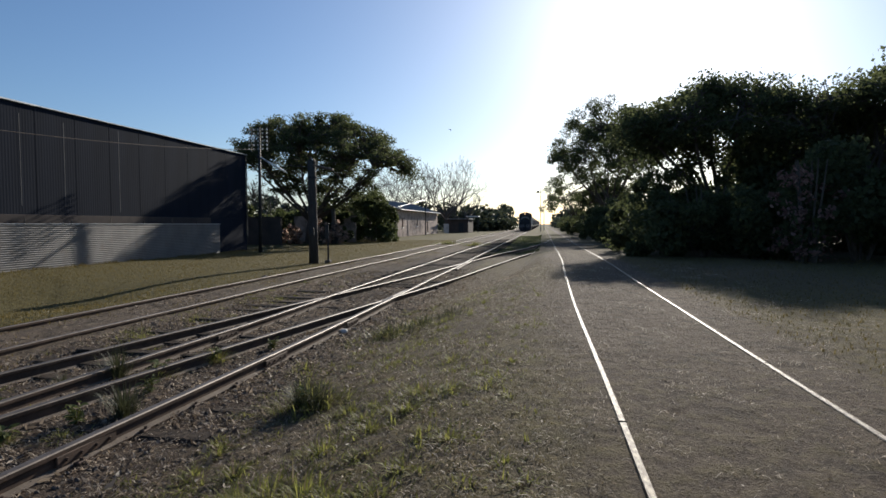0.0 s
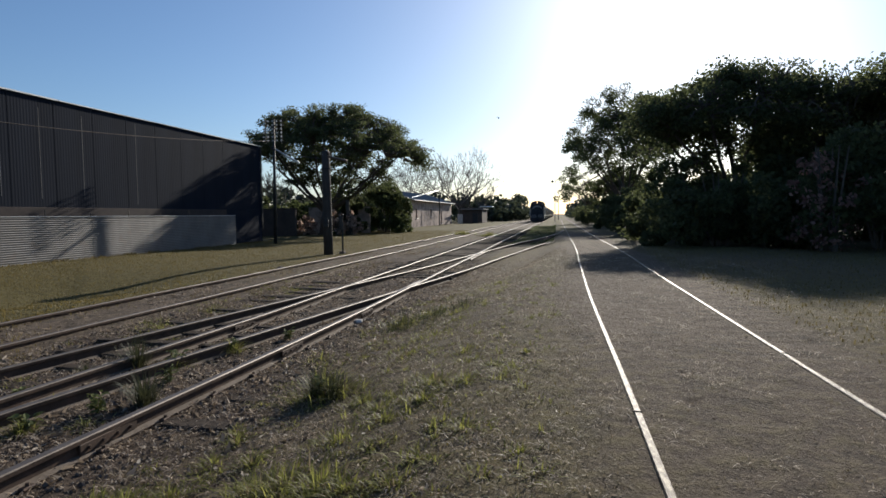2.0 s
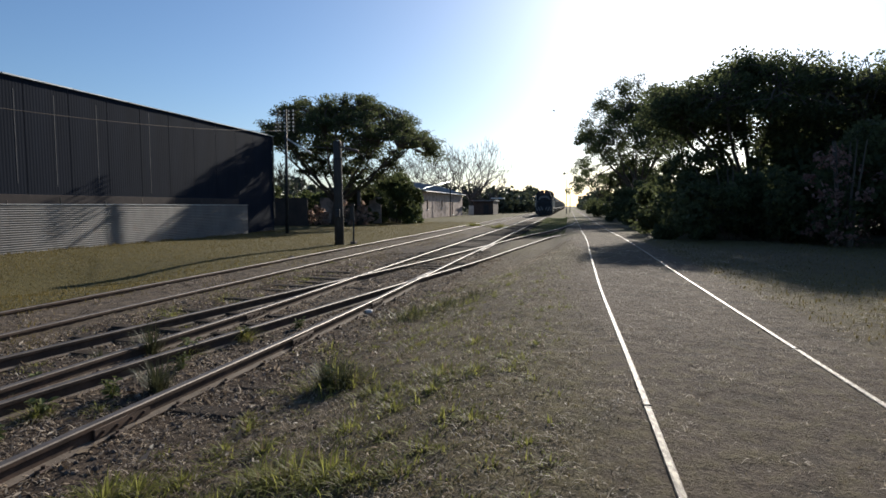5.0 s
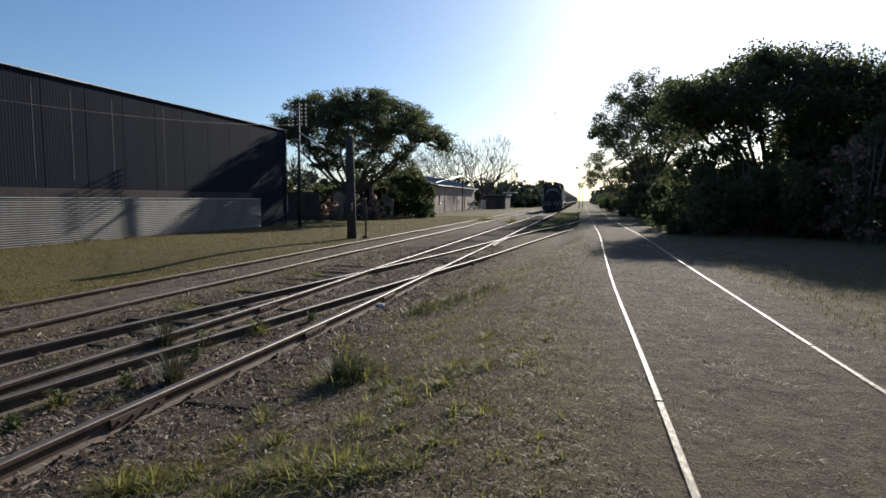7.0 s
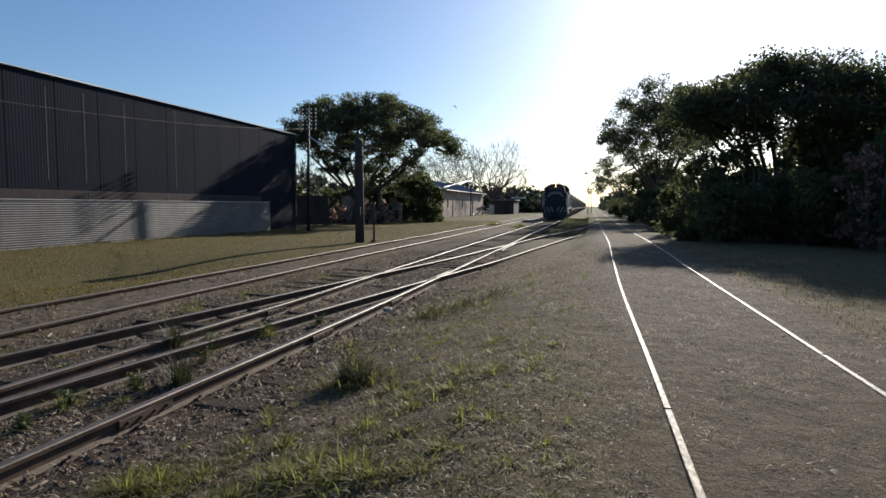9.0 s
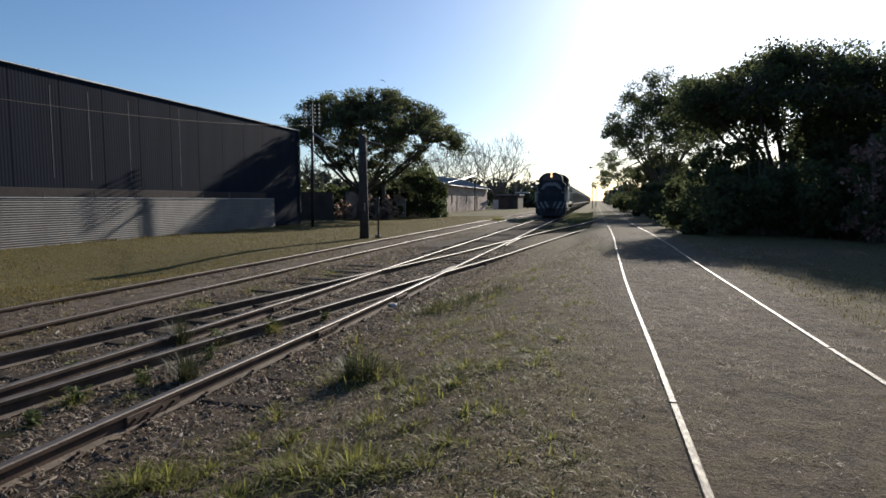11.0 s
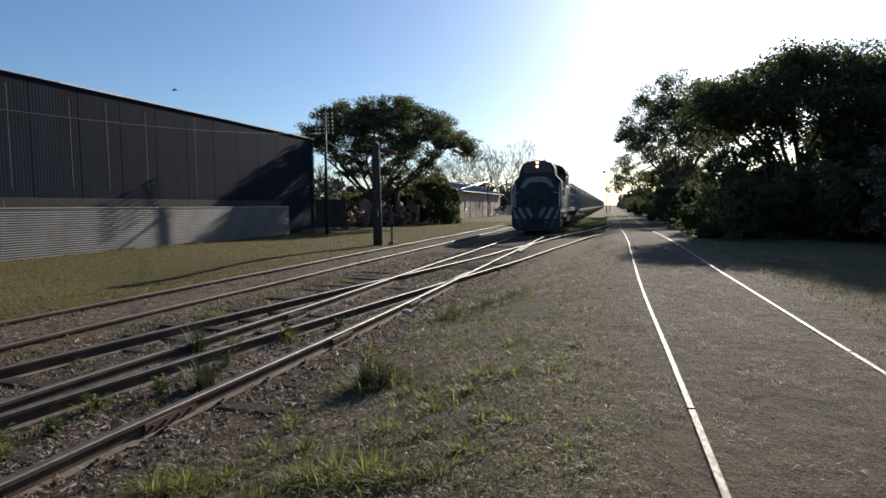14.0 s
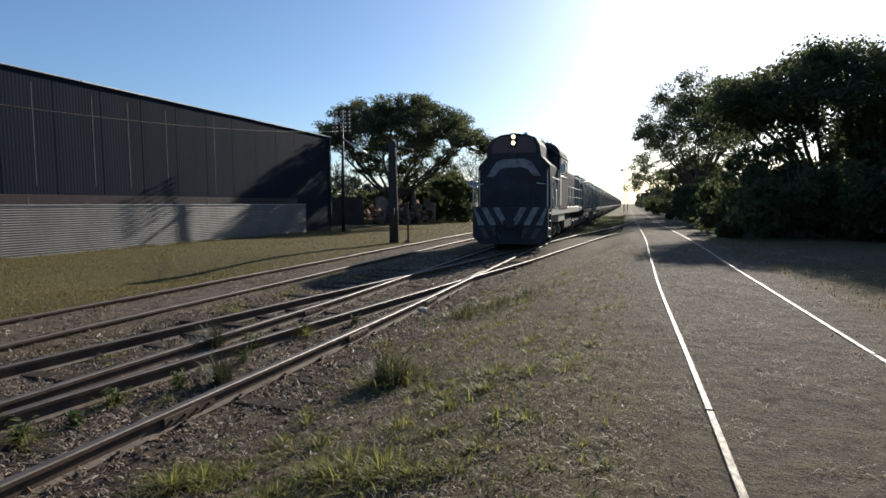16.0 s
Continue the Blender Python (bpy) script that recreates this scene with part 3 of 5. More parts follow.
# ---- dark shed, fence ----
SEAM = surface("pale_seam", (0.035, 0.040, 0.050), (0.085, 0.092, 0.105), 0.7, 0.0, 40, 2, 0.1)
def corrugated(length, tall, pitch, depth, along="y", vertical=True):
    """A ribbed sheet in the plane x = 0: ribs upright or lying."""
    s = Shape()
    if vertical:
        n = int(length / (pitch / 4))
        prof = [(depth * (0, 1, 1, 0)[k % 4], k * pitch / 4) for k in range(n + 1)]
        vs = [(x, y, 0) for x, y in prof] + [(x, y, tall) for x, y in prof]
        fs = [(k, k + 1, n + 2 + k, n + 1 + k) for k in range(n)]
    else:
        n = int(tall / (pitch / 6))
        prof = [(depth * 0.5 * (1 - math.cos(2 * math.pi * k / 6)), k * pitch / 6) for k in range(n + 1)]
        vs = [(x, 0, z) for x, z in prof] + [(x, length, z) for x, z in prof]
        fs = [(k, n + 1 + k, n + 2 + k, k + 1) for k in range(n)]
    return s.add(vs, fs)


def build_shed():
    shed = thing("storage_shed", "long dark grey-blue corrugated metal storage shed", "shed")
    X, Y0, Y1, TOP = -20.0, -14.0, 36.5, 6.03
    core = Shape()
    core.box((X - 12.2, (Y0 + Y1) / 2, (TOP - 1.2) / 2 - 0.2), (24.2, Y1 - Y0 - 0.1, TOP + 0.4), 0.02)
    part("wall_core", core, DARKSHEET, shed)
    n = 0
    y = Y0
    while y < Y1 - 0.1:                       # cladding in sheets
        w = min(2.0, Y1 - y)
        s = corrugated(w - 0.003, TOP - 1.72, 0.13, 0.0026)
        ob = part("wall_sheet", s, DARKSHEET, shed, fix=False)
        ob.location = (X + 0.0015 * (n % 3), y, 1.72)
        y += 2.0
        n += 1
    s = corrugated(24.0, TOP - 0.4, 0.25, 0.04)
    end = part("end_wall", s, DARKSHEET, shed, fix=False)
    end.matrix_basis = pose(X - 0.05, Y1 + 0.02, 0.4, 0, 0, 90)
    part("base_sheet", Shape().box((X - 0.1, (32.2 + Y1) / 2, 0.62), (0.22, Y1 - 32.2, 2.2), 0.01), DARKSHEET, shed)
    base = Shape().box((X - 0.1, (Y0 + 32.2) / 2, 0.62), (0.24, 32.2 - Y0, 2.2), 0.01)
    part("plinth", base, REDBRICK, shed, "reddish brick base course")
    gable = Shape()
    gable.extrude([(X + 0.05, TOP), (X + 0.05, TOP + 0.06), (X - 12.2, TOP + 1.5), (X - 24.6, TOP + 0.06), (X - 24.6, TOP)], Y0 - 0.2, Y1 + 0.15)
    part("roof", gable, ROOFING, shed)
    y = Y0 - 0.2
    rng = random.Random(4)
    while y < Y1 + 0.1:                       # eave flashing in uneven lengths
        w = min(rng.uniform(1.8, 3.2), Y1 + 0.15 - y)
        f = Shape().box((X + 0.075, y + w / 2, TOP + 0.03 + rng.uniform(-0.012, 0.012)), (0.05, w - 0.02, 0.045 + rng.uniform(-0.015, 0.02)), 0.008)
        part("eave_flashing", f, PALEMETAL, shed, "pale metal flashing")
        y += w
    g = Shape().box((X + 0.06, Y1 - 0.02, 3.2), (0.06, 0.10, 5.5), 0.01)
    part("corner_trim", g, DARKMETAL, shed)
    for y in (9.0, 11.0, 13.0, 15.2, 17.6, 19.3, 21.4, 24.6):
        t = Shape().box((X + 0.006, y, 3.85), (0.005, 0.028, 4.1 - 0.4 * (y % 2)), 0.001)
        part("seam_strip", t, SEAM, shed, "pale sheet seam")


build_shed()


def build_fence():
    fence = thing("sheet_fence", "low fence of lying corrugated galvanised sheets", "fence")
    X, top = -19.45, 1.35
    y, n = 5.6, 0
    base = -0.45
    while y < 31.0:
        s = corrugated(2.23, top - base - 0.02, 0.084, 0.024, vertical=False)
        ob = part("fence_sheet", s, GALV, fence, smooth=True, fix=False)
        ob.location = (X + 0.004 * (n % 2), y, base)
        p = Shape().box((X - 0.06, y, 0.55 - 0.12 * (n % 2)), (0.035, 0.035, 2.15), 0.006)
        part("fence_post", p, DULL if n % 3 else DARKMETAL, fence)
        y += 2.22
        n += 1
    r = Shape().box((X + 0.02, (5.6 + y) / 2, top), (0.05, y - 5.6, 0.025), 0.005)
    part("top_rail", r, PALEMETAL, fence)


build_fence()


# ---- poles ----
def build_pole():
    p = thing("utility_pole", "thick dark timber utility pole standing in the grass", "pole")
    x, y, g = -9.83, 23.6, float(height(-9.83, 23.6))
    s = Shape().tube([(x + 0.02, y, g - 0.1), (x + 0.01, y, g + 1.6), (x - 0.01, y, 2.6), (x - 0.01, y, 4.05)], [0.205, 0.195, 0.185, 0.175], 14)
    part("shaft", s, POLEWOOD, p, smooth=True)
    s = Shape().tube([(x - 0.1, y - 0.05, 4.0), (x - 0.02, y - 0.12, 4.16), (x + 0.14, y - 0.14, 4.06), (x + 0.2, y - 0.12, 3.86)], 0.03, 8)
    part("bracket", s, DULL, p, smooth=True)
    s = Shape().tube([(x + 0.1, y - 0.1, 3.82), (x + 1.05, y - 0.3, 3.58)], [0.035, 0.06], 8)
    part("lamp_arm", s, DULL, p, smooth=True)
    for z in (3.3, 2.2):
        part("band", Shape().tube([(x, y, z - 0.04), (x, y, z + 0.04)], 0.202, 14), DARKMETAL, p)
    part("service_box", Shape().box((x + 0.05, y - 0.24, 0.95), (0.22, 0.12, 0.35), 0.015), DARKMETAL, p)


def build_signal_post():
    p = thing("signal_post", "thin dark steel post with a narrow plate", "post")
    x, y = -9.35, 24.1
    g = float(height(x, y))
    part("stem", Shape().tube([(x, y, g - 0.05), (x + 0.02, y, 1.3)], [0.045, 0.032], 8), DARKMETAL, p)
    part("plate", Shape().box((x - 0.03, y - 0.05, 0.95), (0.17, 0.03, 0.62), 0.006), DARKMETAL, p)
    part("foot", Shape().box((x, y, g + 0.06), (0.24, 0.24, 0.14), 0.02), DUST, p)
    part("cap", Shape().box((x + 0.02, y, 1.32), (0.10, 0.10, 0.04), 0.01), DARKMETAL, p)


def build_light_mast():
    p = thing("floodlight_mast", "tall thin dark mast with a rack of small round lamps", "light mast")
    x, y = -17.2, 33.1
    g = float(height(x, y))
    part("mast", Shape().tube([(x - 0.05, y, g - 0.1), (x, y, 3.5), (x + 0.03, y, 7.25)], [0.11, 0.09, 0.065], 10), DARKMETAL, p, smooth=True)
    for k in range(6):
        z = 5.92 + 0.235 * k
        part("rack_bar", Shape().box((x + 0.02, y - 0.06, z), (1.36, 0.04, 0.035), 0.006), DARKMETAL, p)
        for j in range(5):
            s = Shape().tube([(x - 0.56 + 0.29 * j, y - 0.08, z), (x - 0.56 + 0.29 * j, y - 0.16, z), (x - 0.56 + 0.29 * j, y - 0.19, z)], [0.03, 0.06, 0.05], 10)
            part("lamp_head", s, LENS, p)
    for sx in (-0.5, 0.55):
        part("rack_upright", Shape().box((x + sx, y - 0.03, 6.5), (0.04, 0.04, 1.5), 0.006), DARKMETAL, p)
    part("stay_arm", Shape().tube([(x, y - 0.08, 5.48), (x + 0.85, y - 0.12, 5.0), (x + 1.75, y - 0.16, 4.50)], [0.045, 0.05, 0.065], 10), PALEMETAL, p, "pale sloping metal arm", smooth=True)
    part("arm_clamp", Shape().box((x + 0.02, y - 0.06, 5.46), (0.22, 0.2, 0.16), 0.02), DARKMETAL, p)


build_pole()
build_signal_post()
build_light_mast()


def build_cable(name, label, a, b, sag, r, mat):
    pts = []
    for k in range(17):
        t = k / 16
        q = Vector(a).lerp(Vector(b), t)
        q.z -= sag * 4 * t * (1 - t)
        pts.append(q)
    ob = part(name, Shape().tube(pts, r, 6), mat, smooth=True)
    tagged(ob, label, "cable")


build_cable("mast_cable", "thin dark cable between mast and pole", (-17.1, 33.0, 5.35), (-9.95, 23.6, 3.75), 0.10, 0.012, DARKMETAL)
build_cable("wall_cable", "thin grey cable sagging along the shed", (-19.3, 12.0, 4.55), (-17.2, 33.0, 5.9), 0.35, 0.014, DULL)


# ---- low dark wall, house ----
def build_low_wall():
    w = thing("garden_wall", "low faded pink plastered garden wall", "wall")
    part("masonry", Shape().box((-21.3, 54.2, 0.75), (6.4, 0.25, 2.6), 0.02), PLASTER, w)
    part("coping", Shape().box((-21.3, 54.2, 2.09), (6.5, 0.34, 0.08), 0.015), PLASTER, w)
    w = thing("yard_wall", "low dark brick yard wall with a coping", "wall")
    part("masonry", Shape().box((-29.5, 46.0, 0.7), (15.0, 0.3, 2.4), 0.02), DARKWALL, w)
    part("coping", Shape().box((-29.5, 46.0, 1.94), (15.2, 0.42, 0.08), 0.015), DARKWALL, w)


build_low_wall()


def build_house():
    h = thing("long_house", "long low pink plastered house with a grey sheet roof", "house")
    X, Y0, Y1, T = -19.6, 76.4, 106.5, 3.3
    g = -0.5
    W = 9.0
    wins = [(79.2, 0.9, 1.3, 1.3), (88.8, 0.9, 1.2, 1.4), (97.0, 1.1, 2.1, 0.65)]
    # long wall with real openings
    s = Shape()
    edges = [Y0]
    for y, w, hh, z in wins:
        edges += [y - w / 2, y + w / 2]
    edges.append(Y1)
    for k in range(0, len(edges), 2):
        s.box((X - 0.15, (edges[k] + edges[k + 1]) / 2, (T + g) / 2), (0.3, edges[k + 1] - edges[k], T - g))
    for y, w, hh, z in wins:
        lo, hi = z - hh / 2 + 0.2, z + hh / 2 + 0.2
        s.box((X - 0.15, y, (g + lo) / 2), (0.3, w, lo - g))
        s.box((X - 0.15, y, (T + hi) / 2), (0.3, w, T - hi))
    s.box((X - W / 2, Y0 + 0.15, (T + g) / 2), (W - 0.6, 0.3, T - g))
    s.box((X - W / 2, Y1 - 0.15, (T + g) / 2), (W - 0.6, 0.3, T - g))
    s.box((X - W + 0.15, (Y0 + Y1) / 2, (T + g) / 2), (0.3, Y1 - Y0, T - g))
    s.extrude([(X - 0.3, T), (X - W + 0.3, T), (X - W / 2, T + 1.45)], Y0, Y0 + 0.3)
    part("wall", s, PLASTER, h)
    for y, w, hh, z in wins:
        o = part("window", Shape().box((X - 0.2, y, z + 0.2), (0.06, w - 0.1, hh - 0.1), 0.01), DARKMETAL, h, "small dark opening")
        part("sill", Shape().box((X + 0.05, y, z - hh / 2 + 0.17), (0.14, w + 0.15, 0.07), 0.01), TRIMWHITE, o)
    r = Shape()
    r.extrude([(X + 0.55, T - 0.02), (X - W / 2, T + 1.62), (X - W - 0.45, T - 0.02), (X - W - 0.45, T + 0.08), (X - W / 2, T + 1.74), (X + 0.55, T + 0.08)], Y0 - 0.5, Y1 + 0.5)
    roof = part("roof", r, ROOFING, h)
    for k in range(31):
        y = Y0 + k
        b = Shape().extrude([(y, 0), (y + 0.12, 0), (y + 0.06, 0.05)], 0, 5.3, axis="x")
        ob = part("roof_rib", b, ROOFING, roof)
        ob.matrix_basis = Matrix.Translation((X - W / 2, 0, T + 1.74)) @ pose(0, 0, 0, 0, math.degrees(math.atan2(1.66, 5.05)), 0)
    part("gutter", Shape().tube([(X + 0.6, Y0 - 0.4, T + 0.0), (X + 0.6, Y1 + 0.4, T - 0.02)], 0.06, 8), PALEMETAL, h)
    p = thing("house_pole", "thin dark pole with a curved pale lamp arm", "pole")
    part("shaft", Shape().tube([(-18.3, 89, -0.5), (-18.3, 89, 5.2)], [0.10, 0.07], 8), DARKMETAL, p)
    part("arm", Shape().tube([(-18.3, 88.9, 5.1), (-19.4, 84, 4.4), (-20.2, 79, 3.7), (-20.6, 76.4, 3.75)], [0.07, 0.065, 0.06, 0.05], 6), PALEMETAL, p, smooth=True)


build_house()


def build_far_shed():
    h = thing("far_outbuilding", "small dim outbuilding with a pale sheet roof", "building")
    part("wall", Shape().box((-16.5, 116, 0.8), (4.0, 8.0, 2.8), 0.03), DARKWALL, h)
    part("roof", Shape().box((-16.5, 115.8, 2.3), (4.6, 8.8, 0.16), 0.03), ROOFING, h)
    part("awning", Shape().box((-13.6, 112, 2.75), (2.6, 1.2, 0.22), 0.03), TRIMWHITE, h)
    part("awning_post", Shape().tube([(-12.6, 112, -0.45), (-12.6, 112, 2.7)], 0.06, 8), DARKMETAL, h)
    part("door", Shape().box((-15.9, 111.95, 0.55), (1.0, 0.08, 1.9), 0.02), DARKMETAL, h)
    g = thing("yard_gate", "small pale painted gate at the end of the house", "gate")
    for k in range(5):
        part("board", Shape().box((-18.75 + 0.2 * k, 109.0, 0.45), (0.18, 0.04, 1.8), 0.01), TRIMWHITE, g)
    part("crosspiece", Shape().box((-18.35, 109.04, 0.9), (1.0, 0.05, 0.12), 0.01), TRIMWHITE, g)


build_far_shed()


def build_line_mast():
    p = thing("line_mast", "tall slender line-side mast with a crossbar", "mast")
    x, y = -0.55, 118
    part("shaft", Shape().tube([(x, y, -0.3), (x, y, 8.6)], [0.08, 0.05], 8), DARKMETAL, p)
    part("crossbar", Shape().box((x - 0.3, y, 7.6), (1.3, 0.09, 0.09), 0.02), DARKMETAL, p)
    part("head", Shape().box((x - 0.5, y, 7.7), (0.45, 0.25, 0.45), 0.06), DARKMETAL, p)
    q = thing("line_mast", "shorter slender line-side mast", "mast")
    part("shaft", Shape().tube([(0.15, 128, -0.3), (0.15, 128, 4.4)], [0.08, 0.06], 8), DARKMETAL, q)


build_line_mast()


# ---- trees ----
def limbs(shape, start, way, length, radius, depth, rng, tips, spread=0.6, lift=0.15, split=(2, 3), shrink=0.72, seg=7):
    """Branches that fork; ends are gathered in tips."""
    p, d = Vector(start), Vector(way).normalized()
    pts, rad = [p.copy()], [radius]
    n = 4
    for k in range(n):
        d = (d + Vector((rng.uniform(-1, 1), rng.uniform(-1, 1), rng.uniform(-0.6, 1) * 0.7 + lift)) * 0.16).normalized()
        p = p + d * length / n
        pts.append(p.copy())
        rad.append(max(radius * (1 - 0.42 * (k + 1) / n), 0.022))
    shape.tube(pts, rad, seg if radius > 0.05 else 4, caps=False)
    tips.append((p.copy(), depth))
    if depth == 0:
        return
    for k in range(rng.randint(*split)):
        a = rng.uniform(0, 2 * math.pi)
        side = d.orthogonal().normalized()
        side = Matrix.Rotation(a, 3, d) @ side
        nd = (d + side * rng.uniform(0.5, 1.2) * spread + Vector((0, 0, lift))).normalized()
        limbs(shape, p if k < 2 else pts[-2], nd, length * shrink * rng.uniform(0.75, 1.15), rad[-1] * (0.8 if k else 0.92), depth - 1, rng, tips, spread, lift, split, shrink, max(4, seg - 1))


def lobes(centres, radius, count, rng, squash=0.6, shell=0.55):
    """Leaf points gathered in clumps round the centres, thinner inside."""
    c = np.array([tuple(p) for p in centres])
    pick = rng.integers(0, len(c), count)
    d = rng.normal(size=(count, 3))
    d /= np.linalg.norm(d, axis=1)[:, None]
    r = radius * rng.uniform(0.55, 1.25, len(c))[pick] * (shell + (1 - shell) * rng.uniform(0, 1, count)) * rng.uniform(0.5, 1.0, count) ** 0.4
    q = c[pick] + d * r[:, None] * np.array([1, 1, squash])
    return q


def curve(a, b, sag, rng, n=6, wander=0.12):
    """Points from a to b that bow by sag and wander a little."""
    a, b = Vector(a), Vector(b)
    out, size = [], (b - a).length
    for k in range(n + 1):
        t = k / n
        p = a.lerp(b, t)
        p.z += sag * 4 * t * (1 - t)
        if 0 < k < n:
            p += Vector((rng.uniform(-1, 1), rng.uniform(-1, 1), rng.uniform(-1, 1))) * wander * size / n
        out.append(p)
    return out


def broad_tree(name, label, at, tall, wide, seed, leaf, count, size, trunk_r=0.28, fork=1.8, base=4.5, bark=BARK, arms=7, squash=0.55, radius=1.4, thick=1.5, clumps=60, lean=(0, 0), edge=0.9, category="tree", arm=0.62, inner=0, droop=0.0):
    """A spreading tree: trunk, bowed limbs that fan out with twigs, and a domed crown of leaf clumps."""
    rng, nrg = random.Random(seed), np.random.default_rng(seed)
    t = thing(name, label, category, m=Matrix.Translation(at))
    top = Vector((lean[0] * 0.25, lean[1] * 0.25, fork))
    part("trunk", Shape().tube([(0, 0, -0.25), (0.03, 0, 0.1), (lean[0] * 0.12, lean[1] * 0.12, fork * 0.6), top], [trunk_r * 1.5, trunk_r * 1.1, trunk_r * 0.95, trunk_r * 0.9], 12, caps=False), bark, t, smooth=True, fix=False)
    cs = []
    for k in range(clumps):
        a, r = 2.39996 * k + rng.uniform(-0.4, 0.4), math.sqrt((k + 0.5) / clumps) * rng.uniform(0.9, 1.08)
        r = min(r, 1.05)
        z = base + (tall - base) * math.sqrt(max(0.0, 1 - edge * min(r, 1) ** 2)) - radius * squash * 0.8 - rng.uniform(0, thick) * (1 - 0.4 * r)
        x = math.cos(a) * r * wide / 2
        cs.append(Vector((lean[0] + x, lean[1] + math.sin(a) * r * wide / 2, z - droop * max(0.0, x) ** 2 / (wide / 2))))
    paths = []
    for k in range(arms):
        a = 2 * math.pi * (k + rng.uniform(-0.3, 0.3)) / arms
        r = wide / 2 * rng.uniform(0.55, 0.85)
        z = base + (tall - base) * 0.30 * rng.uniform(0.6, 1.3)
        paths.append((curve(top - Vector((0, 0, rng.uniform(0.05, 0.4))), (lean[0] + math.cos(a) * r, lean[1] + math.sin(a) * r, z), -0.05 * r * rng.uniform(0.2, 1.5), rng), Shape()))
    paths.append((curve(top, (lean[0] + rng.uniform(-1, 1), lean[1] + rng.uniform(-1, 1), base + (tall - base) * 0.6), 0.0, rng), Shape()))
    for pts, sh in paths:
        sh.tube(pts, [trunk_r * (arm - (arm - 0.15) * k / (len(pts) - 1)) for k in range(len(pts))], 8, caps=False)
    for k in range(inner):                    # smaller sprays lower on the limbs
        pts = rng.choice(paths)[0]
        j = rng.randint(3, len(pts) - 1)
        cs.append(pts[j] + Vector((rng.uniform(-1, 1), rng.uniform(-1, 1), rng.uniform(-0.2, 0.9))) * radius)
    for c in cs:
        best = min(((p - c).length, i, j) for i, (pts, sh) in enumerate(paths) for j, p in enumerate(pts) if j > 1)
        pts, sh = paths[best[1]]
        tw = curve(pts[best[2]], c, 0.1, rng, 4, 0.25)
        r0 = trunk_r * 0.22
        sh.tube(tw, [r0, r0 * 0.8, r0 * 0.6, r0 * 0.45, r0 * 0.3], 5, caps=False)
        for j in range(4):
            q = c + Vector((rng.uniform(-1, 1), rng.uniform(-1, 1), rng.uniform(-0.5, 0.8) * squash)) * radius
            sh.tube(curve(tw[3], q, 0.05, rng, 3, 0.3), [r0 * 0.45, r0 * 0.35, r0 * 0.25, r0 * 0.12], 4, caps=False)
    for pts, sh in paths:
        part("limb", sh, bark, t, smooth=True, fix=False)
    part("crown", flakes(lobes(cs, radius, count, nrg, squash, 0.4), size, nrg, leaf, "crown"), None, t)
    return t


def bush(name, label, at, tall, wide, seed, leaf, count, size):
    rng, nrg = random.Random(seed), np.random.default_rng(seed)
    t = thing(name, label, "bush", m=Matrix.Translation(at))
    for k in range(7):
        a = rng.uniform(0, 2 * math.pi)
        r = wide * 0.28 * rng.uniform(0.3, 1)
        s = Shape().tube([(0.2 * math.cos(a), 0.2 * math.sin(a), -0.15), (r * 0.6 * math.cos(a), r * 0.6 * math.sin(a), tall * 0.35), (r * math.cos(a), r * math.sin(a), tall * 0.75)], [0.05, 0.035, 0.015], 5)
        part("stem", s, BARK, t, fix=False)
    cs = []
    for k in range(34):
        a, r = rng.uniform(0, 2 * math.pi), math.sqrt(rng.uniform(0, 1))
        cs.append((math.cos(a) * r * wide / 2, math.sin(a) * r * wide / 2, rng.uniform(0.06, 1) * (tall - 0.3) * math.sqrt(max(0.06, 1 - 0.85 * r * r))))
    part("foliage", flakes(lobes(cs, wide * 0.16, count, nrg, 0.8), size, nrg, leaf, "foliage"), None, t)
    return t


def bare_tree(at, tall, seed, group=""):
    rng = random.Random(seed)
    t = thing("bare_tree", "leafless grey winter tree with fine upward branches", "tree", group, Matrix.Translation(at))
    s, tips = Shape(), []
    s.tube([(0, 0, -0.3), (0.05, 0, tall * 0.12), (0.02, 0.05, tall * 0.22)], [0.42, 0.33, 0.28], 9, caps=False)
    part("trunk", s, PALEBARK, t, smooth=True, fix=False)
    for k in range(8):
        a = 2 * math.pi * (k + rng.uniform(-0.3, 0.3)) / 8
        b, out = Shape(), rng.uniform(0.4, 1.5)
        limbs(b, (0.02, 0.05, tall * rng.uniform(0.13, 0.23)), (math.cos(a) * out, math.sin(a) * out, 1.0), tall * 0.27, 0.17, 4, rng, tips, 0.80, 0.10, (2, 3), 0.74, 6)
        part("limb", b, PALEBARK, t, fix=False)
    return t


# the spreading tree beyond the shed
broad_tree("spreading_tree", "broad flat-topped dark green tree", (-21.4, 50.5, LOW), 12.1, 16.9, 11, LEAF_A, 72000, 0.115, 0.42, 2.2, 5.4, arms=15, squash=0.45, radius=1.15, thick=2.9, clumps=310, lean=(1.25, 0), edge=0.82, arm=0.34, inner=90, droop=0.09)
for k, (x, y, h, w) in enumerate(((-16.6, 55, 5.0, 5.0), (-18.6, 60, 5.9, 6.6), (-20.4, 65, 5.8, 6.0), (-21.6, 72, 4.6, 5.0), (-26.5, 48.5, 3.4, 5.0), (-31, 49, 3.8, 6.0), (-19.9, 53.0, 3.7, 3.4))):
    bush("garden_bush", "dense dark green garden bush", (x, y, LOW), h, w, 70 + k, LEAF_C if k < 3 else LEAF_B, 12000, 0.16)

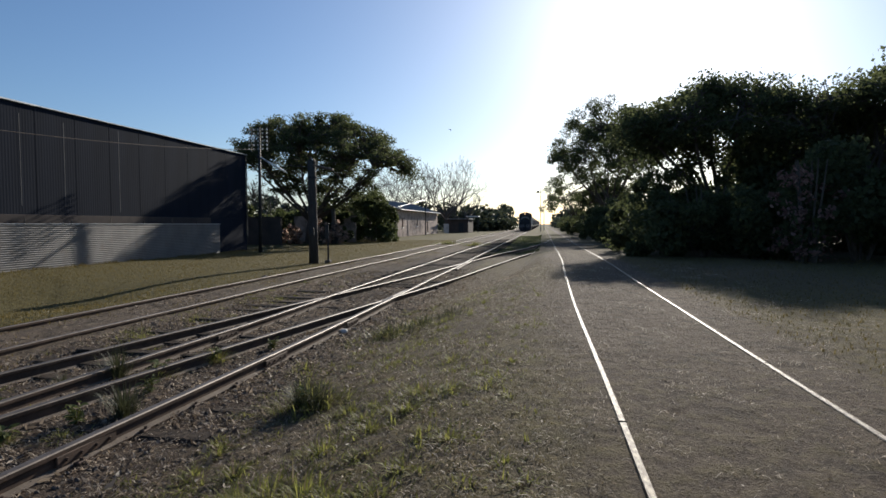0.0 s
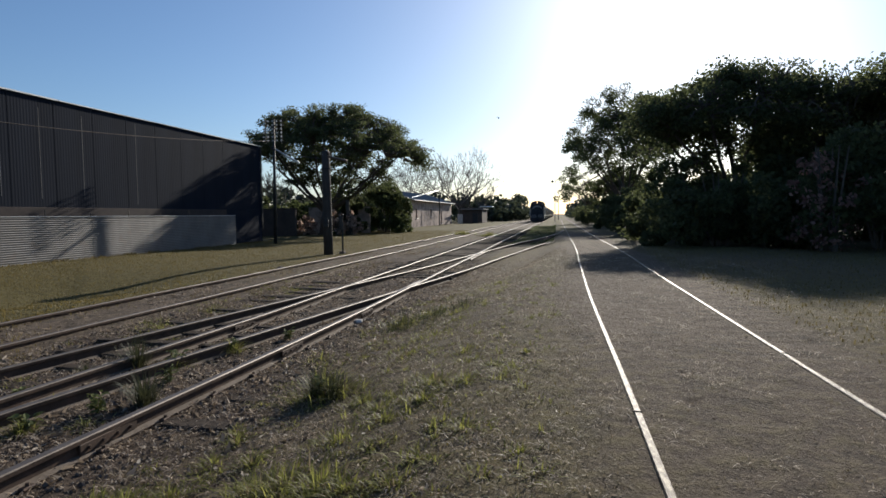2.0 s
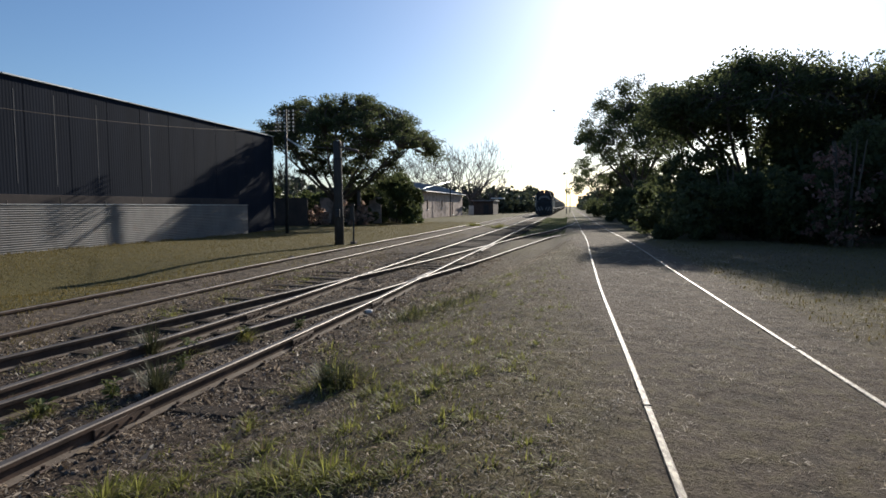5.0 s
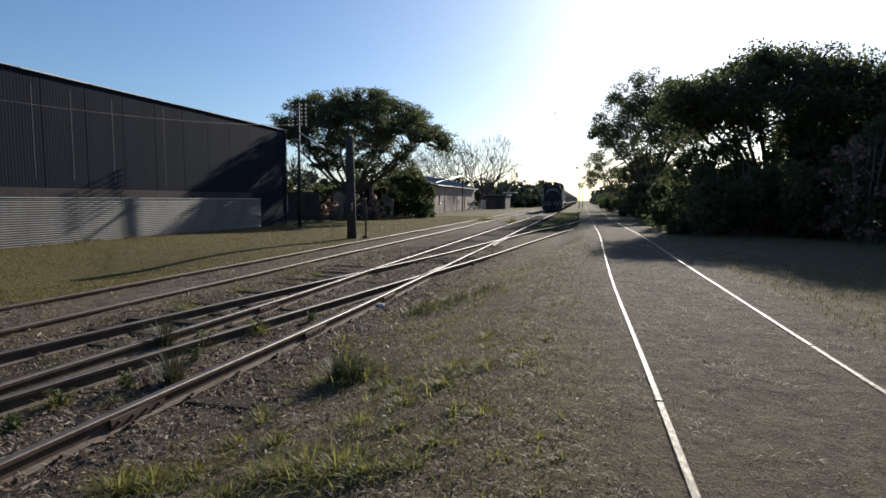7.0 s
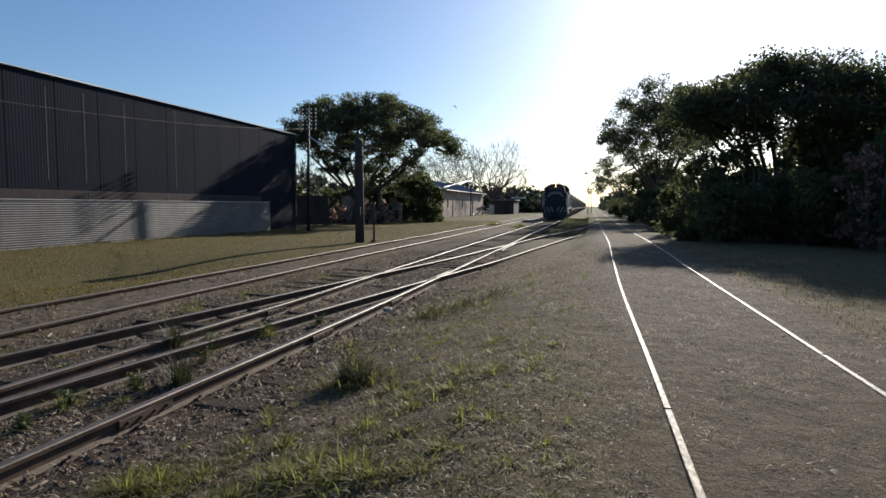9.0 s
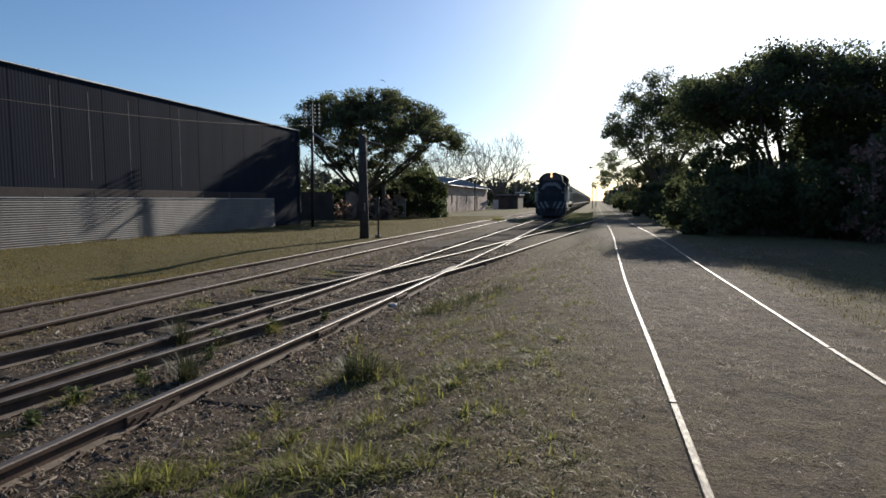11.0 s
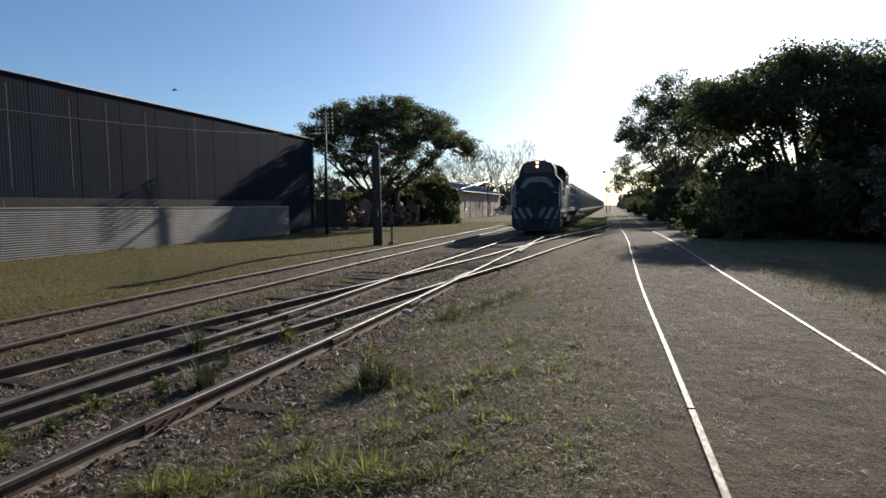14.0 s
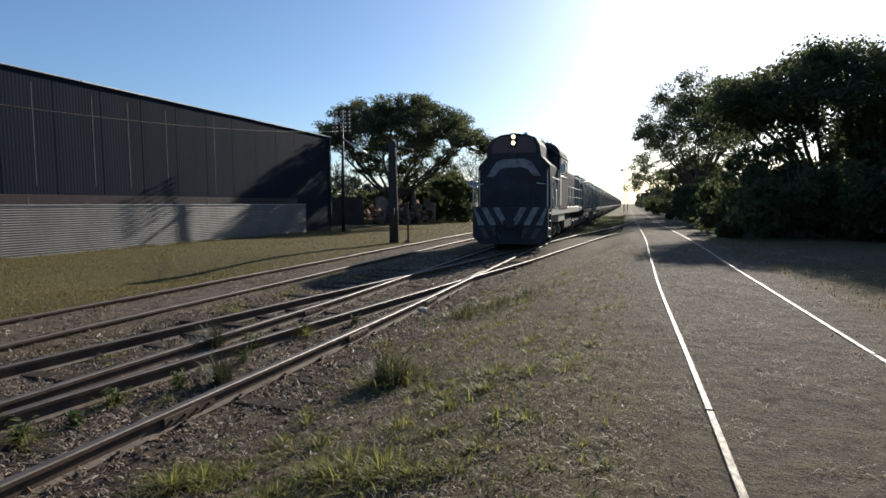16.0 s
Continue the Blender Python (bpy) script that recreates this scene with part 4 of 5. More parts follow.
for k, (x, y, h, w) in enumerate(((-19.0, 47.9, 2.7, 2.3), (-17.9, 48.6, 2.2, 1.8), (-22.3, 48.8, 2.5, 1.7))):
    bush("dry_shrub", "loose shrub with faded pinkish dry leaves", (x, y, LOW), h, w, 140 + k, LEAF_DRY, 420, 0.20)


def build_palm():
    rng = random.Random(8)
    t = thing("small_palm", "small palm with arching feathery fronds", "palm", m=Matrix.Translation((-18.25, 48.4, LOW)))
    part("trunk", Shape().tube([(0, 0, -0.1), (0.05, 0, 1.5), (0.02, 0, 3.1)], [0.24, 0.2, 0.17], 10), BARK, t, smooth=True)
    for k in range(13):
        a, up = 2 * math.pi * k / 13 + rng.uniform(-0.2, 0.2), rng.uniform(0.35, 1.2)
        s = Shape()
        spine = [Vector((math.cos(a) * r, math.sin(a) * r, 3.1 + up * r - 0.42 * r * r)) for r in (0, 0.5, 1.0, 1.5, 2.0)]
        s.tube(spine, [0.03, 0.025, 0.02, 0.014, 0.006], 5)
        for j in range(14):
            f = 0.25 + 1.7 * j / 14
            p = Vector((math.cos(a) * f, math.sin(a) * f, 3.1 + up * f - 0.42 * f * f))
            for sd in (-1, 1):
                w = Vector((-math.sin(a) * sd + math.cos(a) * 0.6, math.cos(a) * sd + math.sin(a) * 0.6, -0.35)) * 0.42
                q = Vector((math.cos(a), math.sin(a), 0)) * 0.03
                s.add([p - q, p + w * 0.5 - q * 0.5, p + w, p + w * 0.5 + q], [(0, 1, 2, 3)])
        part("frond", s, LEAF_PALM, t, fix=False)


build_palm()
for k, (x, y, h) in enumerate(((-18.9, 112, 16.6), (-24.6, 116, 16.0), (-17.0, 126, 9.5), (-28.0, 108, 13.5), (-31, 95, 12.0), (-22.0, 132, 14.5))):
    bare_tree((x, y, LOW), h, 20 + k, "bare trees behind the house")

for k, (x, y, h) in enumerate(((-31, 59, 7.5), (-35, 55, 7.5))):
    bare_tree((x, y, LOW), h, 60 + k, "bare trees behind the house")
for k, (x, y, h, w) in enumerate(((-27, 57, 4.4, 6.0), (-32, 54, 4.2, 6.0), (-23, 60, 4.8, 6.0), (-37, 52, 4.4, 6.0))):
    bush("garden_bush", "olive green overgrown garden bush", (x, y, LOW), h, w, 90 + k, LEAF_C, 5200, 0.24)

# trees along the near track
T1 = broad_tree("lineside_tree", "tall dense dark tree with a domed crown beside the track", (8.96, 32.0, 0), 9.0, 10.75, 31, LEAF_A, 48000, 0.110, 0.32, 2.1, 4.9, arms=11, squash=0.62, radius=1.15, thick=2.7, clumps=150, edge=0.78, arm=0.42, inner=55)
T2 = broad_tree("lineside_tree", "tall dense dark tree beside the embedded track", (19.4, 30.6, 0), 10.6, 12.6, 32, LEAF_B, 52000, 0.128, 0.36, 2.4, 4.2, arms=9, squash=0.65, radius=1.45, thick=3.5, clumps=110, edge=0.7, arm=0.5)
# copies at (22.5, 22), (26, 16.5) and (31, 27) are unseen, only casting shade
for n, (src, x, y, turn, k) in enumerate(((T2, 22.5, 22.0, 80, 0.7), (T2, 26.0, 16.5, 200, 0.66), (T2, 16.5, 40.0, 150, 0.8), (T1, 25.0, 38.0, 260, 1.0), (T2, 9.0, 84, 120, 0.7), (T1, 31, 27, 10, 0.8))):
    copy_thing(src, pose(x, y, 0, 0, 0, turn) @ Matrix.Scale(k, 4))
broad_tree("airy_tree", "tall tree with light open foliage beside the track", (7.6, 70.0, 0), 16.4, 13.4, 37, LEAF_C, 46000, 0.13, 0.30, 3.0, 5.6, arms=12, squash=0.8, radius=1.25, thick=6.4, clumps=150, lean=(-0.6, 0), edge=0.97, arm=0.42, inner=40)
broad_tree("leaning_tree", "small sparse tree leaning over the embedded track", (5.3, 84.0, 0), 7.9, 5.6, 44, LEAF_C, 4200, 0.12, 0.15, 2.2, 4.0, arms=6, squash=0.8, radius=0.8, thick=3.6, clumps=34, lean=(-2.7, 0))
H1 = bush("lineside_bush", "dense dark bush under the trees", (6.2, 24.0, 0), 3.6, 5.2, 50, LEAF_B, 12500, 0.13)
H2 = bush("lineside_bush", "dense dark bush under the trees", (10.5, 21.5, 0), 4.0, 5.6, 51, LEAF_A, 12500, 0.13)
for n, (src, x, y, turn, k) in enumerate(((H1, 14.5, 19.0, 50, 1.1), (H2, 18.0, 15.8, 120, 1.1), (H1, 21.5, 12.5, 220, 1.15), (H2, 6.0, 30.5, 30, 0.95), (H1, 5.6, 37.5, 140, 0.9), (H2, 5.6, 45, 250, 0.8), (H1, 5.5, 54, 10, 0.8), (H2, 9.5, 40, 75, 0.95), (H1, 10.0, 50, 215, 1.2),
                                             (H2, 5.2, 64, 100, 0.8), (H1, 5.4, 76, 190, 0.9), (H2, 5.4, 90, 60, 0.9), (H1, 5.4, 106, 20, 0.9), (H2, 11.5, 30, 0, 1.35), (H1, 17.0, 26, 0, 1.45), (H2, 22.0, 21, 70, 1.45), (H1, 26, 15, 160, 1.4), (H1, 8.0, 32, 90, 1.02), (H2, 15, 36, 200, 1.5), (H1, 24, 30, 40, 1.6), (H2, 30, 22, 40, 1.6))):
    copy_thing(src, pose(x, y, 0, 0, 0, turn) @ Matrix.Scale(k, 4))
bush("red_shrub", "tall shrub with faded red blossom", (8.3, 20.0, 0), 4.3, 2.2, 61, LEAF_RED, 950, 0.10)


bare_tree((15.2, 32.0, 0), 8.3, 82)


def far_wood():
    """Distant woods on both sides of the line, and along the horizon."""
    rng, nrg = random.Random(77), np.random.default_rng(77)
    cs = []
    for k in range(150):
        y = rng.uniform(135, 420)
        cs.append((rng.uniform(-60, -9) - 0.02 * y, y, rng.uniform(0.3, 5.0)))
    for k in range(60):
        cs.append((rng.uniform(5.2, 9), rng.uniform(100, 330), rng.uniform(0.3, 3.6)))
    for k in range(130):
        y = rng.uniform(105, 420)
        cs.append((rng.uniform(6, 45), y, rng.uniform(0.3, 5.2)))
    for k in range(90):
        cs.append((rng.uniform(-24, -8.5), rng.uniform(135, 175), 5.2 * rng.uniform(0.05, 1) ** 1.3))
    for k in range(110):
        cs.append((rng.uniform(-110, -34), rng.uniform(70, 150), rng.uniform(0.3, 6.0)))
    for k in range(120):
        cs.append((rng.uniform(30, 110), rng.uniform(10, 110), rng.uniform(0.3, 5.5)))
    pts = lobes(cs, 2.4, 52000, nrg, 0.75)
    pts[:, 2] = np.maximum(pts[:, 2], LOW)
    ob = part("far_wood", flakes(pts, 0.68, nrg, LEAF_FAR, "far_wood"), None)
    tagged(ob, "distant dull green trees along the line", "trees", kind="stuff")


far_wood()


# ---- grass, litter and stones ----
def on_ground(x, y, dz=0.0):
    return np.stack([x, y, height(x, y) + dz], 1)


def ahead(g, n, a, span, power):
    """Distances along the track, thick near the walker, some behind him."""
    y = a + span * g.uniform(0, 1, n) ** power
    back = g.uniform(0, 1, n) < 0.14
    return np.where(back, g.uniform(-7, a + 0.3, n), y)


def build_grass():
    g = np.random.default_rng(5)
    # lawn by the shed
    n = 76000
    x, y = g.uniform(-19.3, -8.4, n), 4 + 56 * g.uniform(0, 1, n) ** 1.6
    ob = part("lawn_grass", blades(on_ground(x, y, -0.005), 0.055, 0.014, g, TURF, "lawn_grass", 0.8), None)
    tagged(ob, "short olive lawn grass", "grass", kind="stuff")
    # thin grass on the slope and between the rails
    n = 10000
    x, y = g.uniform(-3.0, 0.2, n), ahead(g, n, 1.0, 24, 1.7)
    keep = (waves(x * 0.8 + 3, y * 0.8) + g.normal(0, 0.25, n)) > 0.0
    x, y = x[keep], y[keep]
    ob = part("slope_grass", blades(on_ground(x, y, -0.006), 0.036, 0.006, g, TURF, "slope_grass", 2.0), None)
    tagged(ob, "thin dry grass on trodden earth", "grass", kind="stuff")
    # green tufts
    roots, outs, lens, leans = [], [], [], []
    small = []
    for k in range(330):
        q = g.uniform(0, 1)
        small.append((g.uniform(-2.7, -0.05), 1.9 + 9.5 * q ** 1.5, g.uniform(0.03, 0.10), int(g.uniform(14, 50)), g.uniform(0.04, 0.085)))
    for k in range(60):
        small.append((g.choice((-8.9, -6.3, -5.6)) + g.normal(0, 0.18), g.uniform(4, 16), g.uniform(0.05, 0.15), 40, g.uniform(0.05, 0.10)))
    for cx, cy, r, k, h in TUFTS + small:
        k = int(k * 1.2)
        a, q = g.uniform(0, 2 * math.pi, k), np.abs(g.normal(0, r, k))
        roots.append(on_ground(cx + np.cos(a) * q, cy + np.sin(a) * q, -0.01))
        a2 = a + g.normal(0, 0.9, k)
        outs.append(np.stack([np.cos(a2), np.sin(a2), np.zeros(k)], 1))
        lens.append(h * g.uniform(0.35, 1.25, k))
        leans.append(np.clip(g.normal(0.8, 0.4, k) + 0.35 * q / r, 0.1, 1.7))
    base, out, ln, le = np.concatenate(roots), np.concatenate(outs), np.concatenate(lens), np.concatenate(leans)
    wide = np.where(base[:, 1] > 30, 0.03, 0.0078)[:, None]
    dry = g.uniform(0, 1, len(base)) < 0.22
    ob = part("grass_tufts", arching(base[~dry], out[~dry], ln[~dry], wide[~dry], le[~dry], GRASS, "grass_tufts"), None)
    tagged(ob, "yellow-green tufts of long arching grass", "grass", kind="stuff")
    ob = part("dry_tufts", arching(base[dry], out[dry], ln[dry], wide[dry], le[dry], DRYBLADE, "dry_tufts"), None)
    tagged(ob, "dry straw-coloured blades among the tufts", "grass", kind="stuff")
    # dull tall clumps between the rails
    for cx, cy, k, h in ((-2.08, 4.74, 260, 0.34), (-1.9, 4.62, 150, 0.27), (-2.25, 8.1, 190, 0.24), (-1.85, 8.6, 150, 0.20), (-1.5, 9.3, 120, 0.18), (-3.63, 4.44, 210, 0.36), (-4.6, 5.55, 190, 0.42), (-4.95, 5.2, 60, 0.2), (-4.72, 3.9, 50, 0.16)):
        a, q = g.uniform(0, 2 * math.pi, k), np.abs(g.normal(0, 0.06 if cy < 8 else 0.34, k))
        roots = on_ground(cx + np.cos(a) * q, cy + np.sin(a) * q, -0.01)
        ob = part("grass_clump", arching(roots, np.stack([np.cos(a), np.sin(a), 0 * a], 1), h * g.uniform(0.4, 1.15, k), np.full((k, 1), 0.008), np.clip(g.normal(0.5, 0.3, k), 0.05, 1.5), DULLGRASS, "grass_clump"), None)
        tagged(ob, "dull grey-green clump of tall arching grass", "grass", kind="stuff")
    # litter, tufts and dead grass round the siding and at the foot of the fence
    n = 15000
    x, y = g.uniform(-8.7, -5.9, n), 3.5 + 26 * g.uniform(0, 1, n) ** 1.5
    keep = (waves(x * 1.3 + 5, y * 0.9) + g.normal(0, 0.3, n) > 0.0) & (np.abs(np.abs(x + 7.40) - 0.715) > 0.05)
    x, y = x[keep], y[keep]
    ob = part("siding_litter", flakes(on_ground(x, y, 0.008), 0.011 * (1 + g.exponential(0.6, len(x))), g, STRAW, "siding_litter", 0.4, 3.2), None)
    tagged(ob, "dead leaves strewn about the siding", "litter", kind="stuff")
    n = 16000
    x, y = g.uniform(-9.0, -5.7, n), 3.5 + 30 * g.uniform(0, 1, n) ** 1.4
    keep = (waves(x * 0.9 + 1, y * 0.7 + 2) + g.normal(0, 0.2, n) > np.where(np.abs(x + 7.33) < 0.6, 0.28, 0.05)) & (np.abs(np.abs(x + 7.40) - 0.715) > 0.05)
    x, y = x[keep], y[keep]
    ob = part("siding_grass", blades(on_ground(x, y, -0.006), 0.065, 0.009, g, TURF, "siding_grass", 1.3), None)
    tagged(ob, "thin olive grass along the siding", "grass", kind="stuff")
    n = 5200
    y = 5.6 + 31 * g.uniform(0, 1, n)
    x = -19.32 + np.abs(g.normal(0, 0.13, n))
    keep = waves(y * 1.1, y * 0.7 + 4) + g.normal(0, 0.25, n) > 0.05
    x, y = x[keep], y[keep]
    ob = part("fence_grass", blades(on_ground(x, y, -0.006), 0.13, 0.016, g, TURF, "fence_grass", 1.0), None)
    tagged(ob, "longer grass left along the fence foot", "grass", kind="stuff")
    # turf under the trees and beyond
    n = 30000
    x, y = g.uniform(2.6, 24, n), g.uniform(3, 22, n)
    ob = part("verge_grass", blades(on_ground(x, y, -0.006), 0.06, 0.012, g, TURF, "verge_grass", 1.0), None)
    tagged(ob, "short grass before the trees", "grass", kind="stuff")
    n = 12000
    x, y = g.uniform(-3.0, -0.2, n), g.uniform(30, 80, n)
    ob = part("far_verge_grass", blades(on_ground(x, y, -0.006), 0.07, 0.03, g, LEAF_C, "far_verge_grass", 1.0), None)
    tagged(ob, "green grass between the far rails", "grass", kind="stuff")
    # matted dead grass over the trodden earth
    n = 140000
    x, y = g.uniform(-2.9, 4.4, n), ahead(g, n, 0.9, 21, 1.9)
    thin = np.where(x > 0.3, 0.55, 1.0)
    keep = (np.abs(np.abs(x - 1.2225) - 0.7325) > 0.030) & (g.uniform(0, 1, n) < thin * (0.7 + 0.5 * waves(x, y * 0.8)))
    x, y = x[keep], y[keep]
    ob = part("dead_grass", blades(on_ground(x, y, -0.004), np.where(x > 0.3, 0.016, 0.032), 0.0045, g, DRYBLADE, "dead_grass", 1.9), None)
    tagged(ob, "matted dry brown grass on the earth", "grass", kind="stuff")
    # dry leaves and straw
    n = 64000
    x, y = g.uniform(-6.5, 3.8, n), ahead(g, n, 1.0, 19, 1.8)
    keep = (np.abs(np.abs(x - 1.2225) - 0.7325) > 0.034) & ((x < 0) | (g.uniform(0, 1, n) < 0.3))
    x, y = x[keep], y[keep]
    ob = part("dry_litter", flakes(on_ground(x, y, 0.006), 0.0065 * (1 + g.exponential(0.45, len(x)) * np.where(x < -1.6, 1.7, 0.5)) * np.where(x > -0.3, 0.7, 1.0), g, STRAW, "dry_litter", 0.45, 3.6), None)
    tagged(ob, "dry leaves and straw scattered on earth", "litter", kind="stuff")
    # curled leaves and bark between the old rails
    n = 46000
    x, y = g.uniform(-6.4, -2.0, n), ahead(g, n, 0.9, 17, 1.6)
    keep = (waves(x * 1.6 + 2, y * 1.3) + g.normal(0, 0.3, n)) > -0.15
    x, y = x[keep], y[keep]
    ob = part("bark_litter", flakes(on_ground(x, y, 0.008), 0.0090 * (1 + g.exponential(0.65, len(x))), g, STRAW, "bark_litter", 0.35, 3.8), None)
    tagged(ob, "curled dead leaves and bark on ballast", "litter", kind="stuff")
    # pale curled straws on the earth and the ballast
    n = 95000
    x, y = g.uniform(-6.4, 4.2, n), ahead(g, n, 0.9, 17, 1.7)
    keep = (np.abs(np.abs(x - 1.2225) - 0.7325) > 0.034) & (waves(x * 2.6 + 7, y * 2.2) + g.normal(0, 0.2, n) > np.where(x > -0.2, 0.27, np.where(x > -2.3, 0.08, -0.12)))
    x, y = x[keep], y[keep]
    a = g.uniform(0, 2 * math.pi, len(x))
    ln = np.where(x > -0.2, 0.021, 0.023) + g.exponential(0.013, len(x))
    wide = np.where(x > -0.2, 0.0045, np.where(x > -2.3, 0.0055, 0.0095)) * g.uniform(0.6, 1.3, len(x))
    ob = part("straw", arching(on_ground(x, y, 0.008), np.stack([np.cos(a), np.sin(a), 0 * a], 1), np.minimum(ln, 0.075), wide[:, None], g.uniform(1.0, 1.9, len(x)), PALESTRAW, "straw"), None)
    tagged(ob, "pale curled straw strewn over earth and ballast", "litter", kind="stuff")
    # ballast
    n = 8000
    x, y = g.uniform(-6.3, -2.5, n), ahead(g, n, 0.8, 19, 1.5)
    c = on_ground(x, y, 0.006)
    s = g.uniform(0.008, 0.022, n)
    corners = np.array([(1, 0, 0), (-1, 0, 0), (0, 1, 0), (0, -1, 0), (0, 0, 0.8), (0, 0, -0.8)])
    v = c[:, None, :] + corners[None] * s[:, None, None] * g.uniform(0.6, 1.4, (n, 6, 1)) + g.normal(0, 0.003, (n, 6, 3))
    tri = np.array([(0, 2, 4), (2, 1, 4), (1, 3, 4), (3, 0, 4), (2, 0, 5), (1, 2, 5), (3, 1, 5), (0, 3, 5)])
    f = (tri[None] + (np.arange(n) * 6)[:, None, None]).reshape(-1, 3)
    me = bpy.data.meshes.new("ballast")
    me.from_pydata(v.reshape(-1, 3).tolist(), [], f.tolist())
    me.materials.append(PEBBLE)
    tagged(new("ballast", me), "grey-brown ballast stones between the rails", "ballast", kind="stuff")


# tufts: x, y, spread, blades, height
TUFTS = [(-2.53, 2.62, 0.09, 300, 0.19), (-2.38, 2.72, 0.08, 180, 0.16), (-1.44, 2.80, 0.17, 240, 0.16), (-1.22, 2.72, 0.14, 170, 0.14), (-1.62, 2.78, 0.13, 130, 0.15), (-2.0, 4.66, 0.16, 150, 0.27), (-2.12, 4.78, 0.16, 120, 0.26), (-1.85, 4.72, 0.18, 160, 0.20),
         (-2.28, 3.70, 0.05, 70, 0.10), (-1.52, 4.28, 0.10, 170, 0.10), (-1.3, 4.0, 0.10, 150, 0.10), (-1.9, 3.25, 0.06, 90, 0.12), (-0.98, 4.45, 0.13, 230, 0.11), (-0.70, 4.35, 0.09, 120, 0.10), (-0.56, 3.36, 0.08, 90, 0.09), (-0.96, 4.0, 0.12, 160, 0.09),
         (-1.15, 3.7, 0.12, 170, 0.09), (-0.74, 2.95, 0.10, 90, 0.08), (-0.82, 2.66, 0.10, 120, 0.09), (-1.05, 2.65, 0.12, 190, 0.10), (-1.4, 3.4, 0.12, 170, 0.10), (-2.25, 8.1, 0.32, 260, 0.17), (-2.0, 8.9, 0.30, 200, 0.15), (-1.5, 8.4, 0.3, 180, 0.10),
         (-3.95, 6.41, 0.06, 150, 0.24), (-4.12, 5.6, 0.05, 130, 0.20), (-4.85, 4.6, 0.12, 120, 0.07), (-4.03, 2.85, 0.05, 120, 0.18), (-4.1, 3.66, 0.06, 110, 0.15), (-3.75, 3.9, 0.08, 70, 0.10), (-2.25, 3.36, 0.05, 60, 0.10), (-2.2, 2.85, 0.08, 130, 0.12),
         (-1.8, 2.5, 0.12, 170, 0.11), (-5.6, 6.8, 0.25, 260, 0.10), (-5.9, 7.6, 0.3, 300, 0.11), (-6.0, 9.2, 0.3, 260, 0.10), (-5.8, 12.0, 0.35, 260, 0.10), (-2.7, 6.2, 0.25, 160, 0.10), (-1.6, 5.9, 0.3, 240, 0.09), (-0.9, 5.6, 0.3, 220, 0.08), (-1.5, 6.9, 0.5, 300, 0.08),
         (-7.6, 46, 0.6, 300, 0.4), (-5.2, 44, 0.5, 260, 0.4), (-1.2, 12.0, 0.8, 420, 0.08)]
build_grass()


def stone_lump(x, y, r, seed):
    rng = random.Random(seed)
    bm = bmesh.new()
    bmesh.ops.create_icosphere(bm, subdivisions=2, radius=r)
    for v in bm.verts:
        v.co *= 1 + rng.uniform(-0.2, 0.2)
        v.co.z *= 0.6
    me = bpy.data.meshes.new("stone")
    bm.to_mesh(me)
    bm.free()
    me.materials.append(DUST)
    ob = new("stone", me)
    ob.location = (x, y, float(height(x, y)) + r * 0.3)
    if seed == 90:
        me.materials[0] = PALESTONE
    tagged(ob, "pale broken stone lying beside the rail", "stone")


for k, (x, y, r) in enumerate(((-3.06, 8.5, 0.075), (-2.98, 8.75, 0.045), (-8.4, 16.4, 0.11), (0.02, 8.9, 0.03), (-3.0, 8.2, 0.04))):
    stone_lump(x, y, r, 90 + k)


WEEDLEAF = leafy("weed_leaf", (0.075, 0.095, 0.028), (0.165, 0.180, 0.068), 0.35, 0.8)
LEAFBLADE = Shape().add([(0, 0, 0), (0.3, 0.26, 0.05), (0.3, 0, -0.03), (0.3, -0.26, 0.05), (0.65, 0.22, 0.03), (0.65, 0, -0.06), (0.65, -0.22, 0.03), (1, 0, -0.16)],
                        [(0, 2, 1), (0, 3, 2), (1, 2, 5, 4), (2, 3, 6, 5), (4, 5, 7), (5, 6, 7)])
WEED_LEAF_MESH = mesh_of(LEAFBLADE, "leaf", WEEDLEAF, False, False)


def weed(x, y, tall, seed):
    """A leafy weed: a few stems with paired leaves."""
    rng = random.Random(seed)
    t = thing("weed", "small leafy green weed growing between the rails", "weed", "weeds between the rails", Matrix.Translation((x, y, float(height(x, y)) - 0.01)))
    for k in range(6):
        a, r = 2 * math.pi * k / 6 + rng.uniform(-0.4, 0.4), tall * rng.uniform(0.15, 0.45)
        h = tall * rng.uniform(0.6, 1.0)
        tip = Vector((math.cos(a) * r, math.sin(a) * r, h))
        part("stem", Shape().tube([(0, 0, 0), tip * 0.5 + Vector((0, 0, h * 0.1)), tip], [0.005, 0.004, 0.002], 5), GRASS, t, fix=False)
        for j in range(9):
            p = tip * ((j + 2) / 10) + Vector((0, 0, h * 0.06))
            leaf = part("leaf", WEED_LEAF_MESH, None, t)
            leaf.matrix_basis = pose(*p, rng.uniform(-25, 25), rng.uniform(-35, 20), rng.uniform(0, 360)) @ Matrix.Scale(rng.uniform(0.045, 0.085), 4)


for k, (x, y, h) in enumerate(((-4.05, 2.85, 0.18), (-4.02, 3.25, 0.12), (-4.12, 3.72, 0.15), (-3.86, 4.16, 0.2), (-3.87, 5.1, 0.18), (-4.16, 5.62, 0.22), (-3.95, 6.41, 0.2), (-4.45, 3.0, 0.16), (-2.05, 4.7, 0.22), (-4.9, 4.4, 0.10), (-3.6, 7.2, 0.14))):
    weed(x, y, h, 200 + k)


